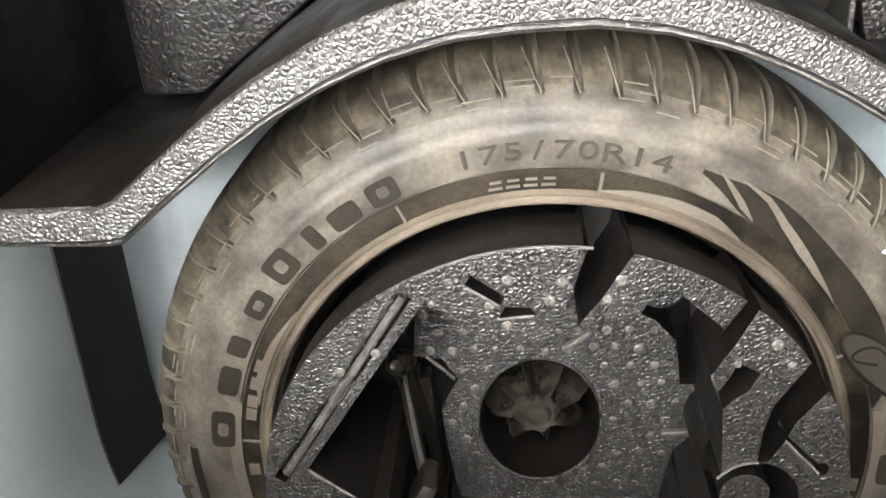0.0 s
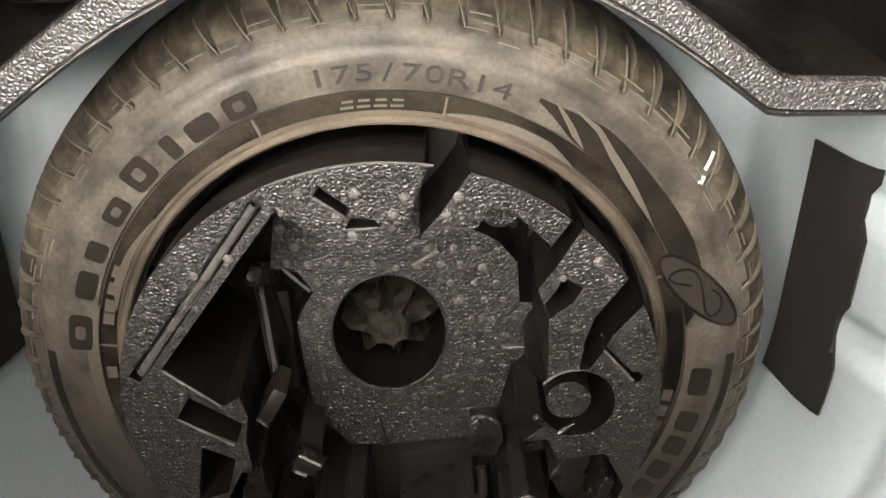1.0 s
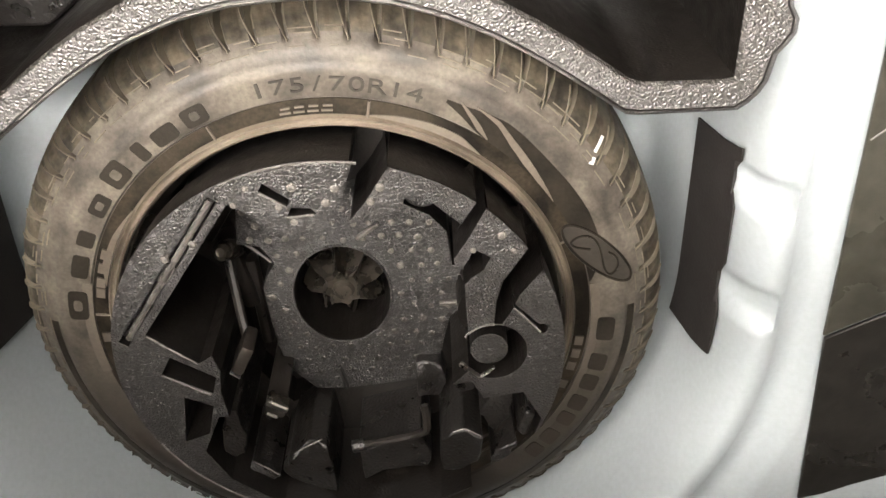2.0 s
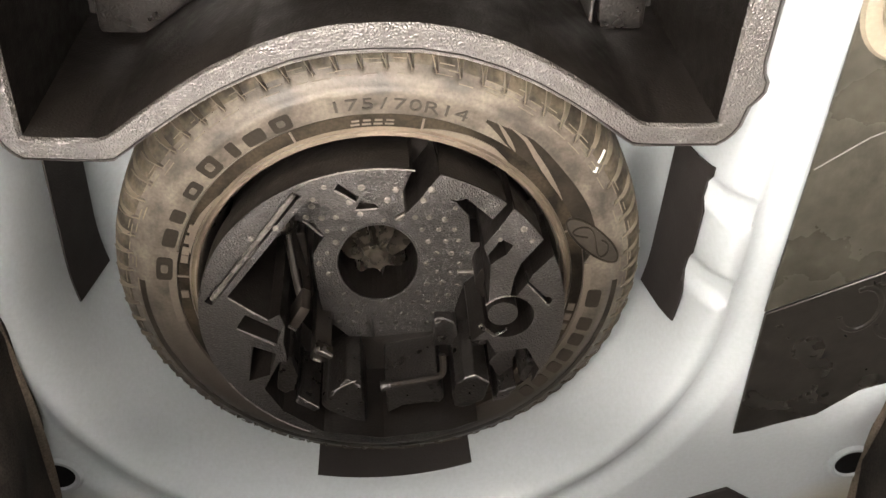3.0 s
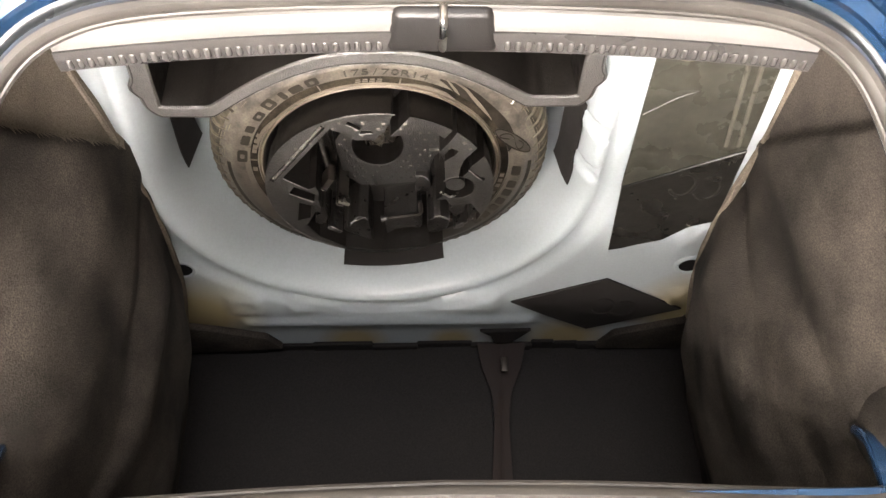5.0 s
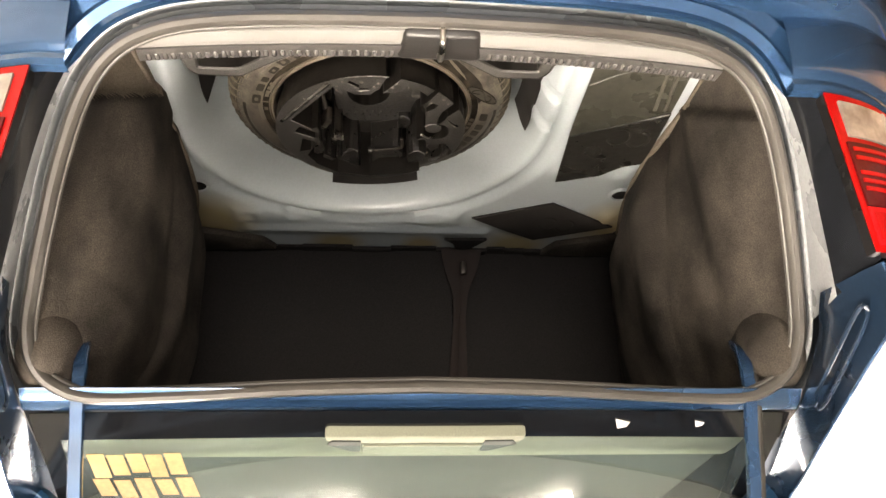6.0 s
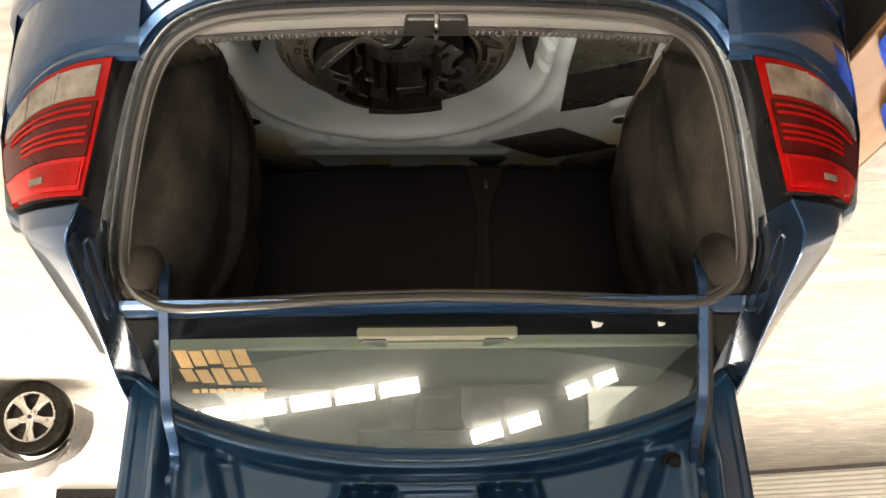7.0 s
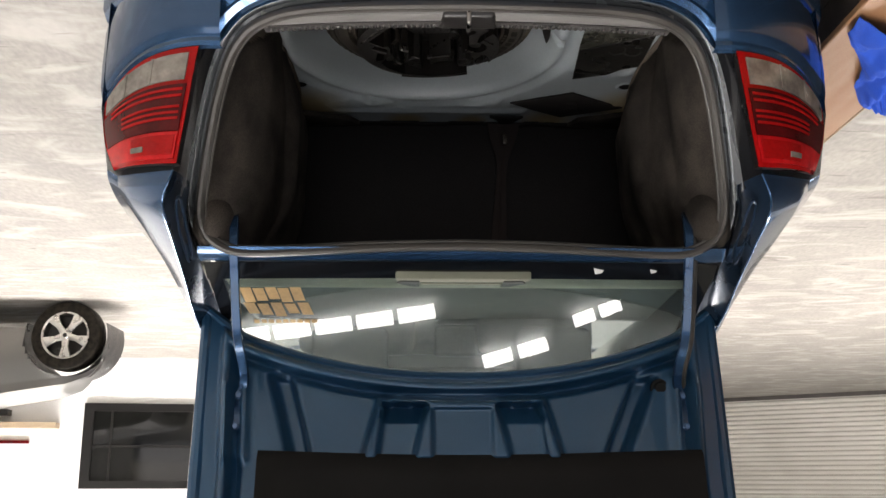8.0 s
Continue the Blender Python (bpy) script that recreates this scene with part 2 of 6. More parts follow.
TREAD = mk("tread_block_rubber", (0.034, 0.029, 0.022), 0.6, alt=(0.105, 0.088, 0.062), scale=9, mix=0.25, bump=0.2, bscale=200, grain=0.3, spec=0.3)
GROOVE = mk("dust_and_lit_edges", (0.21, 0.182, 0.135), 0.8, alt=(0.11, 0.094, 0.072), scale=20, bump=0.1)
WINGLASS = mk("dim_window_pane", (0.010, 0.010, 0.009), 0.05, alt=(0.004, 0.004, 0.004), scale=3, bump=0.0, rvar=0.02)
MATBROWN = mk("brown_plywood", (0.30, 0.135, 0.058), 0.5, alt=(0.36, 0.20, 0.10), scale=2.5, bump=0.1, bscale=120, stretch=(6, 1, 1))
CLOTH = mk("blue_microfibre", (0.02, 0.10, 0.62), 0.9, alt=(0.015, 0.07, 0.45), scale=18, bump=0.5, bscale=600)
DARKBOARD = mk("dark_brown_board", (0.035, 0.026, 0.02), 0.6, alt=(0.022, 0.017, 0.013), scale=3, bump=0.1, bscale=80, stretch=(1, 6, 1))
WOOD = mk("raw_timber", (0.42, 0.33, 0.22), 0.7, alt=(0.3, 0.22, 0.14), scale=5, bump=0.2, bscale=120, stretch=(1, 8, 8))
GLASS = glass("hazed_window_glass", (0.78, 0.88, 0.85), 0.01, 1.75, 0.07)

polar(TYRE, 0.083, 0.075)
polar(TREAD, 0.083, 0.075)
polar(RIMBAND, 0.083, 0.075)


def trowelled(m, layers):
    """Lays scuffs and trowel marks over a floor: rows of scale, stretch, threshold, softness, colour and strength."""
    n, l = m.node_tree.nodes, m.node_tree.links
    b = n["Principled BSDF"]
    for scale, stretch, lo, soft, colour, strength in layers:
        src = b.inputs["Base Color"].links[0].from_socket
        mp, tex, k, mx = n.new("ShaderNodeMapping"), n.new("ShaderNodeTexNoise"), n.new("ShaderNodeMapRange"), n.new("ShaderNodeMix")
        mp.inputs["Scale"].default_value = stretch
        mp.inputs["Location"].default_value = (scale, 0.3 * scale, 0.0)
        l.new(n["Texture Coordinate"].outputs["Object"], mp.inputs[0])
        l.new(mp.outputs[0], tex.inputs["Vector"])
        tex.inputs["Scale"].default_value, tex.inputs["Detail"].default_value, tex.inputs["Distortion"].default_value = scale, 4.0, 1.2
        k.inputs[1].default_value, k.inputs[2].default_value, k.inputs[4].default_value = lo, lo + soft, strength
        l.new(tex.outputs[0], k.inputs[0])
        mx.data_type = "RGBA"
        mx.inputs[7].default_value = (*colour, 1)
        l.new(k.outputs[0], mx.inputs[0])
        l.new(src, mx.inputs[6])
        l.new(mx.outputs[2], b.inputs["Base Color"])


trowelled(CONCRETE, [(2.6, (0.7, 1.4, 1), 0.50, 0.16, (0.47, 0.445, 0.405), 0.7), (3.4, (0.5, 1.5, 1), 0.57, 0.14, (0.215, 0.20, 0.18), 0.6), (6.5, (0.35, 1.9, 1), 0.64, 0.08, (0.13, 0.115, 0.098), 0.6)])


def beads(m, scale, depth, strength):
    """Presses a pattern of fused foam beads into a material."""
    n, l = m.node_tree.nodes, m.node_tree.links
    vor, mr, mix = n.new("ShaderNodeTexVoronoi"), n.new("ShaderNodeMapRange"), n.new("ShaderNodeMath")
    vor.feature = "DISTANCE_TO_EDGE"
    vor.inputs["Scale"].default_value = scale
    l.new(n["Texture Coordinate"].outputs["Object"], vor.inputs["Vector"])
    mr.inputs[2].default_value = 0.42
    l.new(vor.outputs["Distance"], mr.inputs[0])
    mix.operation = "MULTIPLY_ADD"
    mix.inputs[1].default_value = 0.5
    l.new(n["Noise Texture.001"].outputs[0], mix.inputs[0])
    l.new(mr.outputs[0], mix.inputs[2])
    l.new(mix.outputs[0], n["Bump"].inputs["Height"])
    n["Bump"].inputs["Strength"].default_value, n["Bump"].inputs["Distance"].default_value = strength, depth


beads(FOAM, 320, 0.0009, 0.85)
beads(FOAMGREY, 330, 0.0009, 0.68)
for m_, ior in ((FOAM, 1.55), (FOAMGREY, 1.6), (FOAMSTUMP, 1.6)):
    m_.node_tree.nodes["Principled BSDF"].inputs["IOR"].default_value = ior
beads(FOAMSTUMP, 200, 0.0008, 0.6)
beads(FOAMSHADE, 220, 0.0006, 0.3)
rounded(FOAMSTUMP, 0.003)
rounded(FOAM, 0.0022)
rounded(FOAMGREY, 0.003)


def overspray(m, spots, colour):
    """Stains a material with soft blots of (x, y, reach)."""
    n, l = m.node_tree.nodes, m.node_tree.links
    b = n["Principled BSDF"]
    co = n["Texture Coordinate"].outputs["Object"]
    src = b.inputs["Base Color"].links[0].from_socket
    for x, y, r in spots:
        d = n.new("ShaderNodeVectorMath")
        d.operation = "DISTANCE"
        d.inputs[1].default_value = (x, y, 0.45)
        l.new(co, d.inputs[0])
        k = n.new("ShaderNodeMapRange")
        k.inputs[1].default_value, k.inputs[2].default_value = r, r * 0.4
        k.inputs[3].default_value, k.inputs[4].default_value = 0.0, 0.9
        l.new(d.outputs["Value"], k.inputs[0])
        mx = n.new("ShaderNodeMix")
        mx.data_type = "RGBA"
        mx.inputs[7].default_value = (*colour, 1)
        l.new(k.outputs[0], mx.inputs[0])
        l.new(src, mx.inputs[6])
        src = mx.outputs[2]
    l.new(src, b.inputs["Base Color"])


def darker_front(m, y0, y1, tone):
    """Turns a surface to a darker tone forwards from y0, fully past y1."""
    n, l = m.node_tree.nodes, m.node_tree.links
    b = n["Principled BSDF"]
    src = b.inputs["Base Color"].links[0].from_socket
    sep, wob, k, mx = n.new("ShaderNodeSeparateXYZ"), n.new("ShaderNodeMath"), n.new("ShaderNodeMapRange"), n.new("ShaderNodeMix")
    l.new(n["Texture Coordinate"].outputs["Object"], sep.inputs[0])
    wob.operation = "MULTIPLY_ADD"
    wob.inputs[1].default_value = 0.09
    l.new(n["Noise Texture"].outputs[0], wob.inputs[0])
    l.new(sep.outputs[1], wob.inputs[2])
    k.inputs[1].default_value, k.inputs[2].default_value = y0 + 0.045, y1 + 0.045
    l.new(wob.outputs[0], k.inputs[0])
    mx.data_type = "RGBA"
    mx.inputs[7].default_value = (*tone, 1)
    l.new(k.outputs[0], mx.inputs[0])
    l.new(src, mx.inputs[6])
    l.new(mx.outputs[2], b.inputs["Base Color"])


# tyre, rim and foam are darker towards the front
for m_, tone in ((TYRE, (0.030, 0.025, 0.020)), (TYREBAND, (0.034, 0.029, 0.023)), (TREAD, (0.022, 0.019, 0.015)), (GROOVE, (0.06, 0.05, 0.037)), (RIMEDGE, (0.05, 0.04, 0.03))):
    darker_front(m_, 0.03, 0.21, tone)
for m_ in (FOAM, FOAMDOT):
    darker_front(m_, 0.04, 0.17, (0.014, 0.0125, 0.011))
overspray(PRIMER, ((0.47, 0.49, 0.16), (-0.55, 0.47, 0.15), (0.15, 0.60, 0.08), (-0.30, 0.60, 0.10), (-0.06, 0.60, 0.06)), (0.40, 0.31, 0.15))


# ---- mesh helpers ----
def part(name, bm, material, parent=None, label="", smooth=True, angle=35):
    """Links a bmesh, given in world metres, as one mesh object under parent."""
    bmesh.ops.recalc_face_normals(bm, faces=bm.faces)
    me = bpy.data.meshes.new(name)
    bm.to_mesh(me)
    bm.free()
    for mm in material if isinstance(material, (list, tuple)) else [material]:
        me.materials.append(mm)
    if smooth:
        me.polygons.foreach_set("use_smooth", [True] * len(me.polygons))
        me.set_sharp_from_angle(angle=radians(angle))
    ob = new(name, me)
    if parent:
        ob.parent = parent
        if parent.type == "EMPTY":
            ob.matrix_parent_inverse = parent.matrix_basis.inverted()
    if label:
        ob["label"] = label
    return ob


def thing(name, loc, label, category, group="", kind=""):
    ob = new(name)
    ob.empty_display_size = 0.05
    ob.matrix_basis = Matrix.Translation(loc)
    return tagged(ob, label, category, group, kind)


def grid(us, vs, f, close_u=False):
    """A sheet of points f(u, v)."""
    bm = bmesh.new()
    rows = [[bm.verts.new(f(u, v)) for v in vs] for u in us]
    n = len(us)
    for i in range(n if close_u else n - 1):
        for j in range(len(vs) - 1):
            bm.faces.new((rows[i][j], rows[(i + 1) % n][j], rows[(i + 1) % n][j + 1], rows[i][j + 1]))
    return bm


def thick(bm, d):
    """Gives a sheet the thickness d."""
    bmesh.ops.recalc_face_normals(bm, faces=bm.faces)
    bmesh.ops.solidify(bm, geom=bm.faces[:], thickness=d)
    return bm


def box(x0, x1, y0, y1, z0, z1, bevel=0.0, seg=2, m=None):
    bm = bmesh.new()
    bmesh.ops.create_cube(bm, size=1.0)
    bmesh.ops.transform(bm, matrix=Matrix.Translation(((x0 + x1) / 2, (y0 + y1) / 2, (z0 + z1) / 2)) @ Matrix.Diagonal((x1 - x0, y1 - y0, z1 - z0, 1)), verts=bm.verts)
    if bevel:
        bmesh.ops.bevel(bm, geom=bm.edges[:], offset=bevel, segments=seg, affect="EDGES", profile=0.5)
    if m:
        bmesh.ops.transform(bm, matrix=m, verts=bm.verts)
    return bm


def prism(pts, z0, z1, bevel=0.0, seg=2, m=None):
    """An upright prism over a polygon in x, y."""
    bm = bmesh.new()
    f = bm.faces.new([bm.verts.new((x, y, z0)) for x, y in pts])
    r = bmesh.ops.extrude_face_region(bm, geom=[f])
    bmesh.ops.translate(bm, vec=(0, 0, z1 - z0), verts=[v for v in r["geom"] if isinstance(v, bmesh.types.BMVert)])
    if bevel:
        bmesh.ops.bevel(bm, geom=bm.edges[:], offset=bevel, segments=seg, affect="EDGES", profile=0.5)
    if m:
        bmesh.ops.transform(bm, matrix=m, verts=bm.verts)
    return bm


def revolve(profile, n=64, m=None, close=True):
    """Turns (radius, height) points round z."""
    bm = grid([2 * math.pi * i / n for i in range(n)], range(len(profile)), lambda a, j: (profile[j][0] * math.cos(a), profile[j][0] * math.sin(a), profile[j][1]), True)
    if close:
        bmesh.ops.remove_doubles(bm, verts=bm.verts, dist=1e-5)
    if m:
        bmesh.ops.transform(bm, matrix=m, verts=bm.verts)
    return bm


def spline(pts, n=8, closed=False):
    """Points of a smooth curve through pts."""
    p = [Vector(q) for q in pts]
    out, k = [], len(p)
    for i in range(k if closed else k - 1):
        a, b, c, d = (p[(i - 1) % k], p[i], p[(i + 1) % k], p[(i + 2) % k]) if closed else (p[max(i - 1, 0)], p[i], p[i + 1], p[min(i + 2, k - 1)])
        for s in range(n):
            t = s / n
            out.append(0.5 * ((2 * b) + (c - a) * t + (2 * a - 5 * b + 4 * c - d) * t * t + (3 * b - a - 3 * c + d) * t ** 3))
    if not closed:
        out.append(p[-1])
    return out


def sweep(pts, section, closed=False, up=(0, 0, 1)):
    """Carries a closed section of (side, up) points along a line of points."""
    bm = bmesh.new()
    k = len(pts)
    rings = []
    for i, p in enumerate(pts):
        a, b = (pts[(i - 1) % k], pts[(i + 1) % k]) if closed else (pts[max(i - 1, 0)], pts[min(i + 1, k - 1)])
        t = (Vector(b) - Vector(a)).normalized()
        s = t.cross(Vector(up)).normalized()
        w = s.cross(t)
        rings.append([bm.verts.new(Vector(p) + s * x + w * y) for x, y in section])
    q = len(section)
    for i in range(k if closed else k - 1):
        for j in range(q):
            bm.faces.new((rings[i][j], rings[(i + 1) % k][j], rings[(i + 1) % k][(j + 1) % q], rings[i][(j + 1) % q]))
    if not closed:
        bm.faces.new(rings[0])
        bm.faces.new(rings[-1][::-1])
    return bm


def quad_sheet(rows, n=5):
    """A smooth sheet through rows of points."""
    fine = [spline(r, n) for r in rows]
    m = len(fine[0])
    bm = bmesh.new()
    vs = [[bm.verts.new(p) for p in r] for r in fine]
    for i in range(len(vs) - 1):
        for j in range(m - 1):
            bm.faces.new((vs[i][j], vs[i + 1][j], vs[i + 1][j + 1], vs[i][j + 1]))
    return bm


def mirror(rows, sx):
    return [[(sx * p[0], p[1], p[2]) for p in r] for r in rows]


def ring(r, n=10, sx=1.0, sy=1.0):
    return [(r * sx * math.cos(2 * math.pi * i / n), r * sy * math.sin(2 * math.pi * i / n)) for i in range(n)]


def smooth01(a, b, x):
    t = min(1.0, max(0.0, (x - a) / (b - a)))
    return t * t * (3 - 2 * t)


def lerp(table, x):
    """Straight-line lookup in (x, value) rows."""
    return float(np.interp(x, [r[0] for r in table], [r[1] for r in table]))


def add(bm, other):
    """Joins another bmesh into bm."""
    me = bpy.data.meshes.new("tmp")
    other.to_mesh(me)
    other.free()
    bm.from_mesh(me)
    bpy.data.meshes.remove(me)
    return bm

# ---- the hall ----
ground = part("ground", grid(np.linspace(-60, 60, 25), np.linspace(-60, 60, 25), lambda x, y: (x, y, 0)), CONCRETE)
tagged(ground, "stained pale concrete workshop floor", "floor", kind="structure")


def slab(name, p, q, z0, z1, d, material, label, category="wall"):
    """An upright wall from p to q, d thick."""
    a, b = Vector((*p, 0)), Vector((*q, 0))
    t = (b - a).normalized()
    nrm = Vector((-t.y, t.x, 0)) * d
    pts = [(v.x, v.y) for v in (a, b, b + nrm, a + nrm)]
    return tagged(part(name, prism(pts, z0, z1), material, smooth=False), label, category, kind="structure")


HALL = 5.6
slab("wall_north", (1.2, 10.9), (12.0, 9.4), 0, HALL, 0.2, WALLWHITE, "bright white painted workshop wall")
slab("wall_east", (12.0, -12.0), (12.0, 9.4), 0, HALL, -0.2, WALLWHITE, "white painted side wall")
slab("wall_west", (-12.0, 12.0), (-12.0, -12.0), 0, HALL, -0.2, WALLWHITE, "white painted side wall")
slab("wall_return", (1.2, 22.0), (1.2, 10.9), 0, HALL, 0.2, WALLWHITE, "white painted return wall")
slab("wall_south", (12.0, -12.0), (4.0, -12.0), 0, HALL, 0.2, WALLWHITE, "white painted wall beside the rear opening")
slab("wall_south_2", (-4.0, -12.0), (-12.0, -12.0), 0, HALL, 0.2, WALLWHITE, "white painted wall beside the rear opening")

# unseen dark wall, added to block light and darken the paint's reflections
slab("added_dark_wall", (-2.5, 1.2), (-2.5, -6.0), 0, 4.0, -0.1, DARKBOARD, "unseen dark wall added to shade and reflect in the car")

# the corrugated roller door, across the corner
RA, RB = Vector((1.2, 22.0)), Vector((-12.0, 12.0))


def roller_point(s, z):
    k = (z / 0.086) % 1.0
    off = 0.018 * math.sin(2 * math.pi * k)
    p = RA.lerp(RB, s)
    nrm = Vector((RB.y - RA.y, RA.x - RB.x)).normalized()
    return (p.x + nrm.x * off, p.y + nrm.y * off, 0.06 + z)


roller = part("roller_door", thick(grid([0, 1], np.arange(0, 4.0, 0.0107), roller_point), 0.01), ROLLER)
tagged(roller, "cream corrugated steel roller door, shut", "roller door", kind="structure")

def foot_point(p, q, off):
    nrm = Vector((RB.y - RA.y, RA.x - RB.x)).normalized() * off
    return tuple(Vector(p) + nrm)


part("rubber_foot", prism([foot_point(RA, RB, -0.05), foot_point(RB, RA, -0.05), foot_point(RB, RA, 0.06), foot_point(RA, RB, 0.06)], 0.002, 0.075), RUBBER, roller, smooth=False)

# roof with glowing strips, some of them added fill
ceiling_bm = bmesh.new()
add(ceiling_bm, box(-12.2, 12.2, -12.2, 22.2, HALL + 0.06, HALL + 0.16))
ceiling = tagged(part("ceiling", ceiling_bm, ROOFSHEET, smooth=False), "grey metal workshop roof", "ceiling", kind="structure")
# each glowing strip is cut into panes by the rafters
def skylight(x0, y0, dx, dy, n, width, gap, material=SKYLIGHT):
    """n panes in a row from (x0, y0), each reaching (dx, dy) further."""
    t = Vector((dx, dy)).normalized()
    nrm = Vector((-t.y, t.x)) * width / 2
    top = thing("skylight", (x0, y0, HALL), "row of bright roof panes between dark rafters, some rows added fill", "skylight", kind="structure")
    for i in range(n):
        a = Vector((x0 + dx * i, y0 + dy * i)) + t * gap / 2
        b = Vector((x0 + dx * (i + 1), y0 + dy * (i + 1))) - t * gap / 2
        part("pane", prism([tuple(a - nrm), tuple(b - nrm), tuple(b + nrm), tuple(a + nrm)], HALL - 0.02, HALL + 0.02), material, top, smooth=False)
    return top


skylight(2.04, 2.392, -0.34, -0.057, 6, 0.105, 0.045)
skylight(-0.36, 2.49, -0.29, -0.08, 2, 0.10, 0.055)
skylight(-1.10, 2.165, -0.21, -0.073, 2, 0.09, 0.045)
# unseen rows added as fill light for wall, floor and boot
skylight(7.0, 6.6, -1.0, 0.15, 6, 1.6, 0.12, FILL_STRONG)
skylight(-3.5, 5.0, -0.9, 0.2, 7, 1.4, 0.12, FILL_STRONG)
skylight(5.6, -2.8, -1.1, 0.0, 6, 0.7, 0.12, FILL_DIM)
skylight(5.6, -4.7, -1.1, 0.0, 6, 0.8, 0.12, FILL_DIM)
# overhead row added to brighten the rear of the boot
skylight(3.5, -1.2, -1.1, 0.0, 4, 0.9, 0.12, FILL_NEAR)
# unseen area lamp added behind the camera as fill
area_lamp("rear_fill", look((0, -11.9, 2.4), (0, 0, 1.0)), 7.5, 4.2, 215, (1.0, 0.97, 0.93))

# ---- the blue car ----
car = thing("blue_sedan", (0, 1.4, 0), "blue metallic sedan with its boot lid standing open", "car")

# rear floor: flat pan with a D-shaped spare wheel well
WX, WY = 0.083, 0.075  # the wheel
QX, QY = 0.096, 0.062  # the well
WELL = [(0.0, 0.205), (0.20, 0.205), (0.298, 0.208), (0.316, 0.218), (0.325, 0.245), (0.334, 0.32), (0.341, 0.378), (0.346, 0.405), (0.355, 0.431), (0.368, 0.447), (0.380, 0.448), (0.392, 0.439), (0.404, 0.436), (0.416, 0.441), (0.428, 0.449), (0.445, 0.45), (2.0, 0.45)]


def pad(x, y, cx, cy, rx, ry, h, soft=0.012):
    """A pressed pad with rounded corners, h high."""
    d = max(abs(x - cx) - rx, abs(y - cy) - ry)
    return h * (1 - smooth01(-soft, soft, d))


def pressings(x, y):
    z = pad(x, y, 0.228, 0.447, 0.045, 0.022, 0.011) + pad(x, y, -0.083, 0.447, 0.06, 0.024, 0.011)
    z += pad(x, y, 0.36, 0.448, 0.034, 0.030, 0.009) - pad(x, y, 0.36, 0.448, 0.014, 0.012, 0.008)
    z += pad(x, y, 0.075, 0.515, 0.30, 0.012, 0.010, 0.008) + pad(x, y, -0.505, 0.43, 0.018, 0.028, 0.009)
    z += pad(x, y, -0.495, 0.20, 0.016, 0.03, 0.009)
    return z


def floor_point(s, d):
    """s runs along the well's edge: the straight sides at the rear, then round the front."""
    if s < 0:
        x, y = QX + d, QY + s
    elif s > math.pi:
        x, y = QX - d, QY - (s - math.pi)
    else:
        x, y = QX + d * math.cos(s), QY + d * math.sin(s)
    x, y = min(0.60, max(-0.60, x)), min(0.66, y)
    z = lerp(WELL, d)
    if d > 0.40:
        z += pressings(x, y)
    if x < QX and abs(y) < 0.12:
        w = smooth01(0.344, 0.349, d) * (1 - smooth01(0.372, 0.380, d))
        z -= 0.017 * w * sum(1 - smooth01(-0.004, 0.004, abs(y - c) - 0.016) for c in (-0.068, 0.034))
    return (x, y, z)


ss = [-0.53 + 0.53 * i / 90 for i in range(90)] + [math.pi * i / 150 for i in range(151)] + [math.pi + 0.53 * i / 90 for i in range(1, 91)]
dd = [0.02, 0.1, 0.2, 0.26] + [0.285 + 0.006 * i for i in range(28)] + [0.455 + 0.0075 * i for i in range(44)]
part("boot_floor", grid(ss, dd, floor_point), PRIMER, car, "pale grey-blue primed steel boot floor with a deep spare wheel well", angle=60)

for hx in (0.462, -0.506):
    hm = Matrix.Translation((hx, 0.31, 0.4505))
    part("drain_rim", revolve([(0.021, 0.001), (0.023, 0.004), (0.027, 0.004), (0.031, 0.0)], 28, hm, False), PRIMER, car)
    # a dark disc paints the shade of the open hole
    part("drain_hole", revolve([(0.0, 0.0012), (0.022, 0.0012)], 28, hm), LIDPLASTIC, car, "dark disc for the open drain hole in the floor")

# front edge of the floor, with a ragged felt fringe
fringe = bmesh.new()
rnd = random.Random(4)
x = -0.56
while x < 0.54:
    w = rnd.uniform(0.03, 0.14)
    add(fringe, box(x, x + w, 0.603 + rnd.uniform(-0.006, 0.008), 0.68, 0.452, 0.458 + rnd.uniform(0, 0.006), 0.002, 1))
    x += w - 0.002
part("felt_fringe", fringe, SEATCLOTH, car)
part("strap_anchor", prism([(-0.115, 0.548), (-0.225, 0.545), (-0.205, 0.575), (-0.185, 0.60), (-0.15, 0.60), (-0.14, 0.57)], 0.453, 0.462, 0.002, 1), SEATCLOTH, car)
part("strap_anchor", prism([(-0.40, 0.555), (-0.56, 0.497), (-0.60, 0.49), (-0.60, 0.62), (-0.37, 0.615)], 0.452, 0.47, 0.004, 2), FELT, car)
part("strap_anchor", prism([(0.30, 0.60), (0.33, 0.555), (0.42, 0.525), (0.52, 0.497), (0.54, 0.62)], 0.452, 0.47, 0.004, 2), FELT, car)


# bitumen damping pads on the floor beside the well
part("damping_pad", prism([(-0.318, -0.42), (-0.325, 0.055), (-0.513, -0.041), (-0.512, -0.13), (-0.509, -0.22), (-0.506, -0.42)], 0.452, 0.4555, 0.001, 1), BITUMEN, car, "glossy olive-black bitumen pad with scuffs")
part("damping_pad", prism([(-0.326, 0.0565), (-0.337, 0.249), (-0.36, 0.243), (-0.385, 0.232), (-0.43, 0.216), (-0.47, 0.176), (-0.514, 0.158), (-0.5145, -0.0395)], 0.4525, 0.4565, 0.001, 1), BITUMENDARK, car, "glossy olive-black bitumen pad with scuffs")
